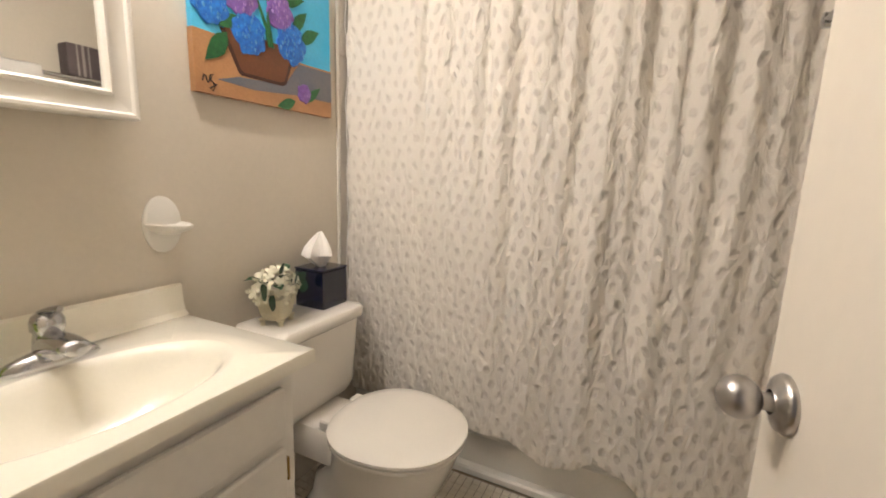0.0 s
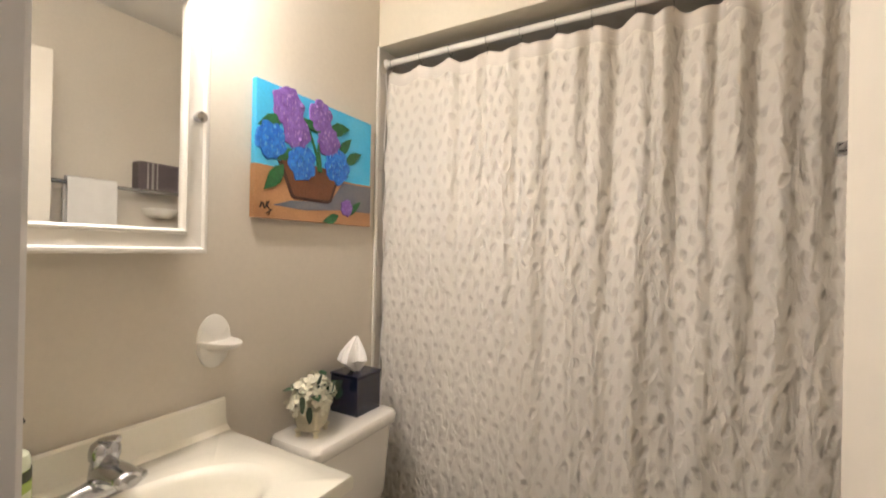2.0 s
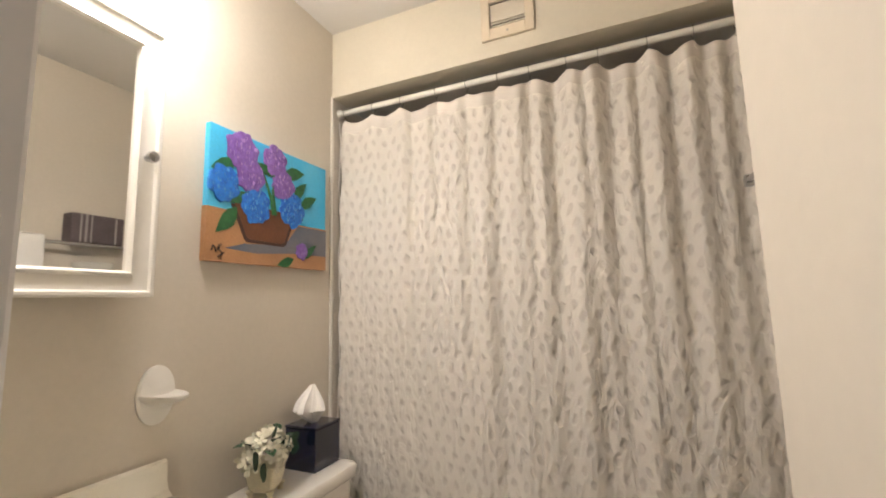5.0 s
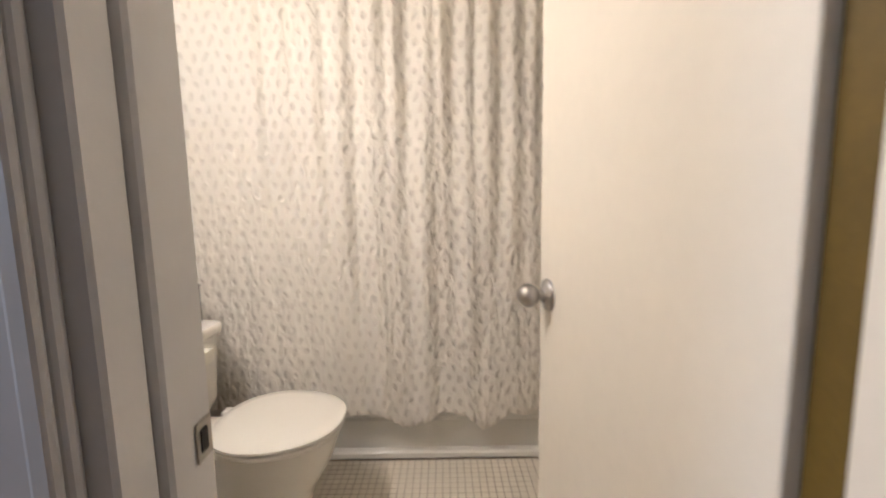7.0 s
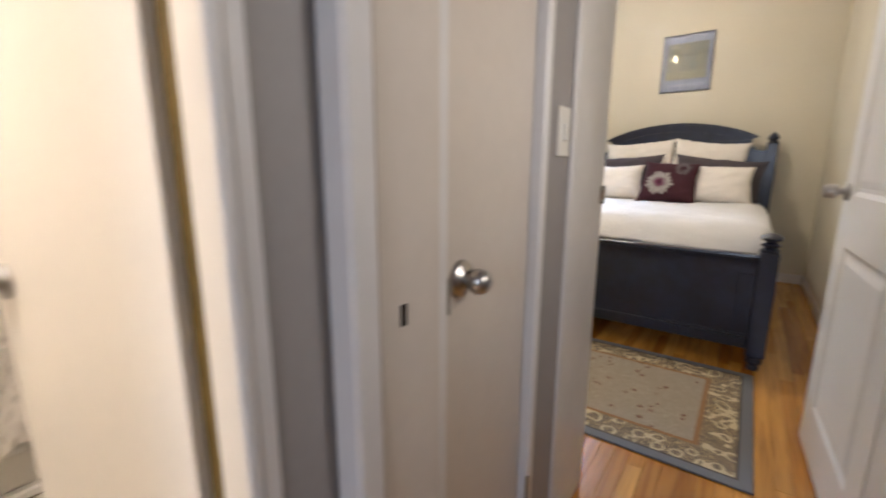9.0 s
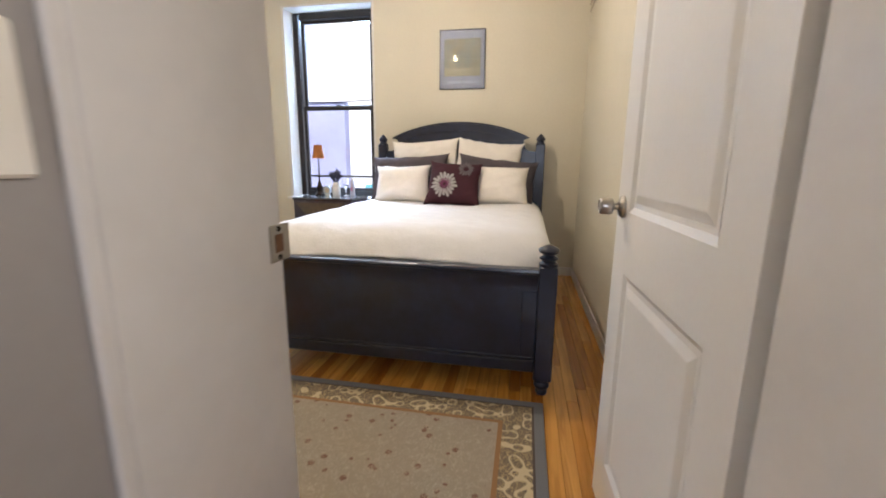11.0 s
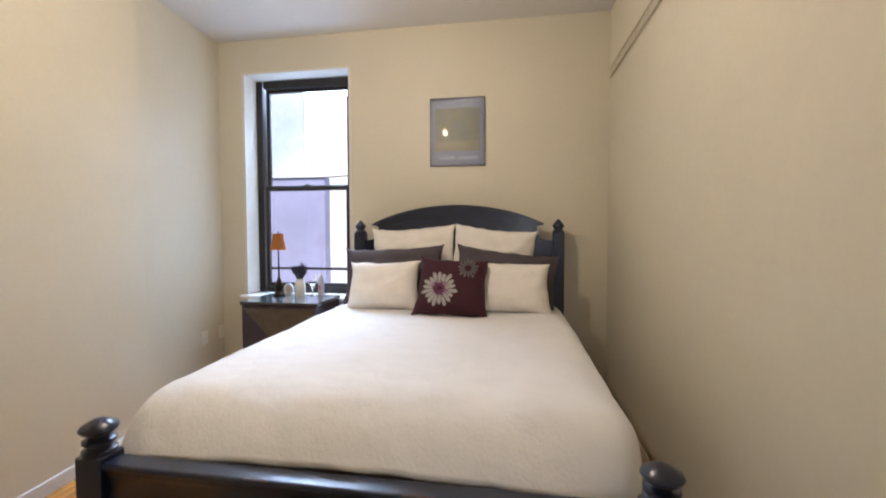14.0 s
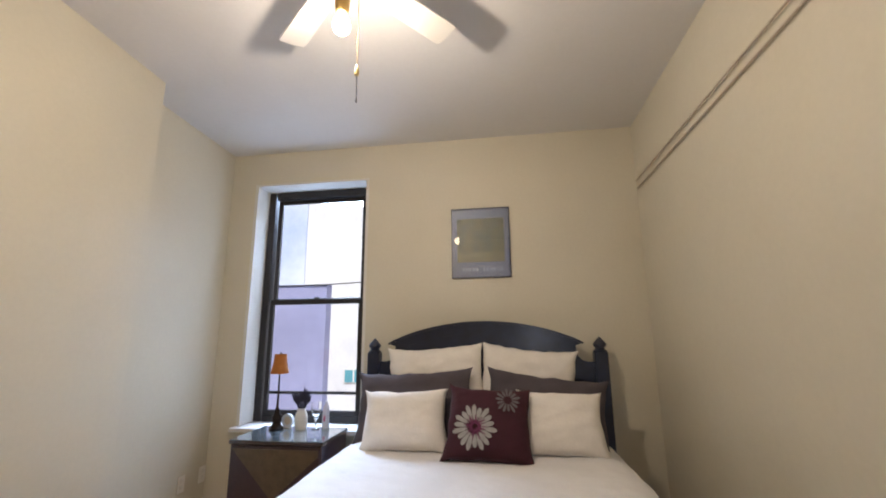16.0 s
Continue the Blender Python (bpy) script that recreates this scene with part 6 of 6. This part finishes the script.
tube(bm, [(0.03, -0.055, 2.80), (0.031, -0.056, 2.49)], 0.0018, 6)
part("chain", bm, BRASS, fan)
part("chain_bead", lathe(bmesh.new(), [(0, 2.435), (0.008, 2.44), (0.010, 2.455), (0.006, 2.48), (0, 2.49)], 14, pose(0.031, -0.056, 0)), mat("ivory_bead", (0.7, 0.55, 0.25), 0.4, bump=0.0), fan, smooth=45)
part("chain_tail", tube(bmesh.new(), [(0.031, -0.056, 2.438), (0.033, -0.057, 2.37), (0.033, -0.057, 2.33)], [0.002, 0.002, 0.004], 6), INK, fan)

# pipes along the wall
for nm, zz, yy in (("wall_pipe", 2.615, -0.948), ("wall_pipe", 2.555, -0.952)):
    pp = thing(nm, "thin painted pipe running level along the cream wall", "pipe", (0, yy, zz), "pipes on the wall")
    part("tube", tube(bmesh.new(), [(2.34, 0, 0), (6.12, 0, 0)], 0.006, 12), PIPE, pp, smooth=50)

for x, y, rz in ((5.90, 2.452, 0.0), (6.13, 2.464, 0.0)):
    o = thing("wall_outlet", "small white outlet plate low on the painted wall", "outlet", (x, y, 0.43), "outlets on the wall")
    part("plate", boxes((-0.036, 0.036, -0.007, -0.001, -0.058, 0.058), bevel=0.003), PLASTIC_WHITE, o)
    for z in (-0.022, 0.022):
        part("socket", boxes((-0.015, 0.015, -0.009, -0.0065, z - 0.013, z + 0.013), bevel=0.002), CERAMIC, o)

# ---- outside the window ----
setting("ground", boxes((6.6, 60, -30, 40, -4.3, -4.0)), GROUND)
nb = thing("neighbour_building", "mauve stucco building wall close outside the window", "building", (0, 0, 0))
part("wall", boxes((11.0, 11.25, 3.68, 12.0, -4.0, 2.48)), STUCCO, nb)
part("coping", boxes((10.98, 11.26, 3.67, 12.0, 2.48, 2.51), bevel=0.01), STUCCO, nb)
ub = thing("tall_building", "tall pale blue-grey building behind the mauve wall", "building", (0, 0, 0))
# white mottling puts the bloom over this bright wall into its colour
part("wall", boxes((16.90, 16.96, 7.2, 9.0, -4.0, 12.0)), mat("pale_blue_render_bloom", (0.80, 0.84, 0.92), 0.9, vary=0.1, scale=0.5, bump=0.3, fine=6, second=(0.45, 0.55, 0.78)), ub)
fb = thing("pale_building", "pale sunlit building with paired teal windows across the yard", "building", (0, 0, 0))
part("wall", boxes((17.0, 24.0, -9.0, 9.0, -4.0, 12.0)), PALE_WALL, fb)
for k in range(-2, 1):
    for y in (5.25, 4.0, 2.6, 1.2):
        z = 0.13 + 1.32 * k
        w_ = part("window", boxes((16.97, 17.0, y - 0.36, y + 0.36, z - 0.25, z + 0.25), bevel=0.01), CERAMIC, fb)
        for dy in (-0.17, 0.17):
            part("pane", boxes((16.95, 16.969, y + dy - 0.14, y + dy + 0.14, z - 0.20, z + 0.20)), TEAL_GLASS, w_)
wire = thing("overhead_wire", "dark wire strung from the mauve wall across the yard", "wire", (0, 0, 0))
part("cable", tube(bmesh.new(), [(10.975, 6.4, 2.495), (10.975, 3.7, 2.495), (10.9, 2.4, 2.54), (10.9, 1.0, 2.62)], 0.012, 6), INK, wire)

# ---- pieces of the floors and walls ----
floor_bed = tagged(new("floor_wood"), kind="structure")
rnd = random.Random(21)
pitch = 0.0572
meshes = {}


def board_mesh(length):
    key = round(length, 2)
    if key not in meshes:
        bm = bmesh.new()
        w, l, t, b = pitch / 2 - 0.0004, key / 2 - 0.0004, 0.0, 0.0008
        lo = [bm.verts.new(p) for p in ((-l, -w, -0.012), (l, -w, -0.012), (l, w, -0.012), (-l, w, -0.012))]
        mi = [bm.verts.new(p) for p in ((-l, -w, -b), (l, -w, -b), (l, w, -b), (-l, w, -b))]
        hi = [bm.verts.new(p) for p in ((-l + b, -w + b, t), (l - b, -w + b, t), (l - b, w - b, t), (-l + b, w - b, t))]
        for a, c in ((lo, mi), (mi, hi)):
            for i in range(4):
                bm.faces.new((a[i], a[(i + 1) % 4], c[(i + 1) % 4], c[i]))
        bm.faces.new(hi)
        meshes[key] = finish("board", bm, BOARD)
    return meshes[key]


far = bmesh.new()
nrow = 0
count = 0
for r in range(64):
    y = -1.0 + r * pitch
    x = 0.6 - rnd.uniform(0, 0.8) if y < 0 else 2.3 - rnd.uniform(0, 0.6)
    end = 6.2
    while x < end:
        ln = rnd.choice((0.6, 0.8, 1.0, 1.2, 1.4))
        cx = x + ln / 2
        near = 1.9 < cx < 5.0
        if near and count < 297:
            ob = new("board", board_mesh(ln))
            ob.location = (cx, y, 0.0)
            ob.parent = floor_bed
            count += 1
        else:
            box(far, x + 0.0004, min(x + ln, end) - 0.0004, y - pitch / 2 + 0.0004, y + pitch / 2 - 0.0004, -0.012, 0.0)
        x += ln
tagged(part("boards", far, BOARD, floor_bed), kind="stuff")
setting("floor_hall", boxes((-1.0, 0.55, -1.3, -0.05, -0.012, -0.0005), (-1.0, 2.0, -1.3, -1.03, -0.012, -0.0005)), BOARD)

floor_bath = tagged(new("floor_bath"), kind="structure")
bm = bmesh.new()
box(bm, -0.0138, 0.0138, -0.0138, 0.0138, -0.006, 0.0, 0.0012)
tile_me = finish("tile", bm, TILE_WHITE)
rest = bmesh.new()
count = 0
for i in range(50):
    for j in range(47):
        x, y = WX + 0.015 + i * 0.0298, 0.09 + j * 0.0298
        if y > 1.46 or x > BE:
            continue
        if 0.45 < x < 1.0 and 0.95 < y and count < 298:
            ob = new("tile", tile_me)
            ob.location = (x, y, 0.0)
            ob.parent = floor_bath
            count += 1
        else:
            a = [rest.verts.new((x + sx * 0.0132, y + sy * 0.0132, 0.0)) for sx, sy in ((-1, -1), (1, -1), (1, 1), (-1, 1))]
            b = [rest.verts.new((x + sx * 0.0140, y + sy * 0.0140, -0.006)) for sx, sy in ((-1, -1), (1, -1), (1, 1), (-1, 1))]
            rest.faces.new(a)
            for k in range(4):
                rest.faces.new((b[k], b[(k + 1) % 4], a[(k + 1) % 4], a[k]))
tagged(part("tiles", rest, TILE_WHITE, floor_bath), kind="stuff")
setting("floor_bath_bed", boxes((WX, BE, 0.07, 1.50, -0.012, -0.003)), GROUT)
setting("threshold", boxes((0.6, 1.15, -0.05, 0.075, -0.012, 0.008), bevel=0.003), CERAMIC)

surround = tagged(new("wall_tiling"), kind="structure")
part("edge_trim", boxes((WX, WX + 0.010, HY - 0.012, HY + 0.001, 0.40, 2.10), (BE - 0.010, BE, HY - 0.012, HY + 0.001, 0.40, 2.10), bevel=0.003), CERAMIC, surround)
part("grout_bed", boxes((WX, WX + 0.004, HY + 0.001, 2.18, 0.40, 2.10), (BE - 0.004, BE, HY + 0.001, 2.18, 0.40, 2.10)), mat("pale_grout", (0.72, 0.66, 0.56), 0.8, bump=0.1), surround)
bm = bmesh.new()
box(bm, 0, 0.005, -0.0985, 0.0985, -0.0985, 0.0985, 0.0012)
wt = finish("wall_tile", bm, WALL_TILE)
for sx in (0, 1):
    for i in range(4):
        for j in range(9):
            z = 0.40 + 0.0965 + j * 0.2
            if z > 2.02:
                continue
            ob = new("tile", wt)
            ob.location = ((WX + 0.0035) if sx == 0 else (BE - 0.0085), HY + 0.1025 + i * 0.2, z)
            ob.parent = surround
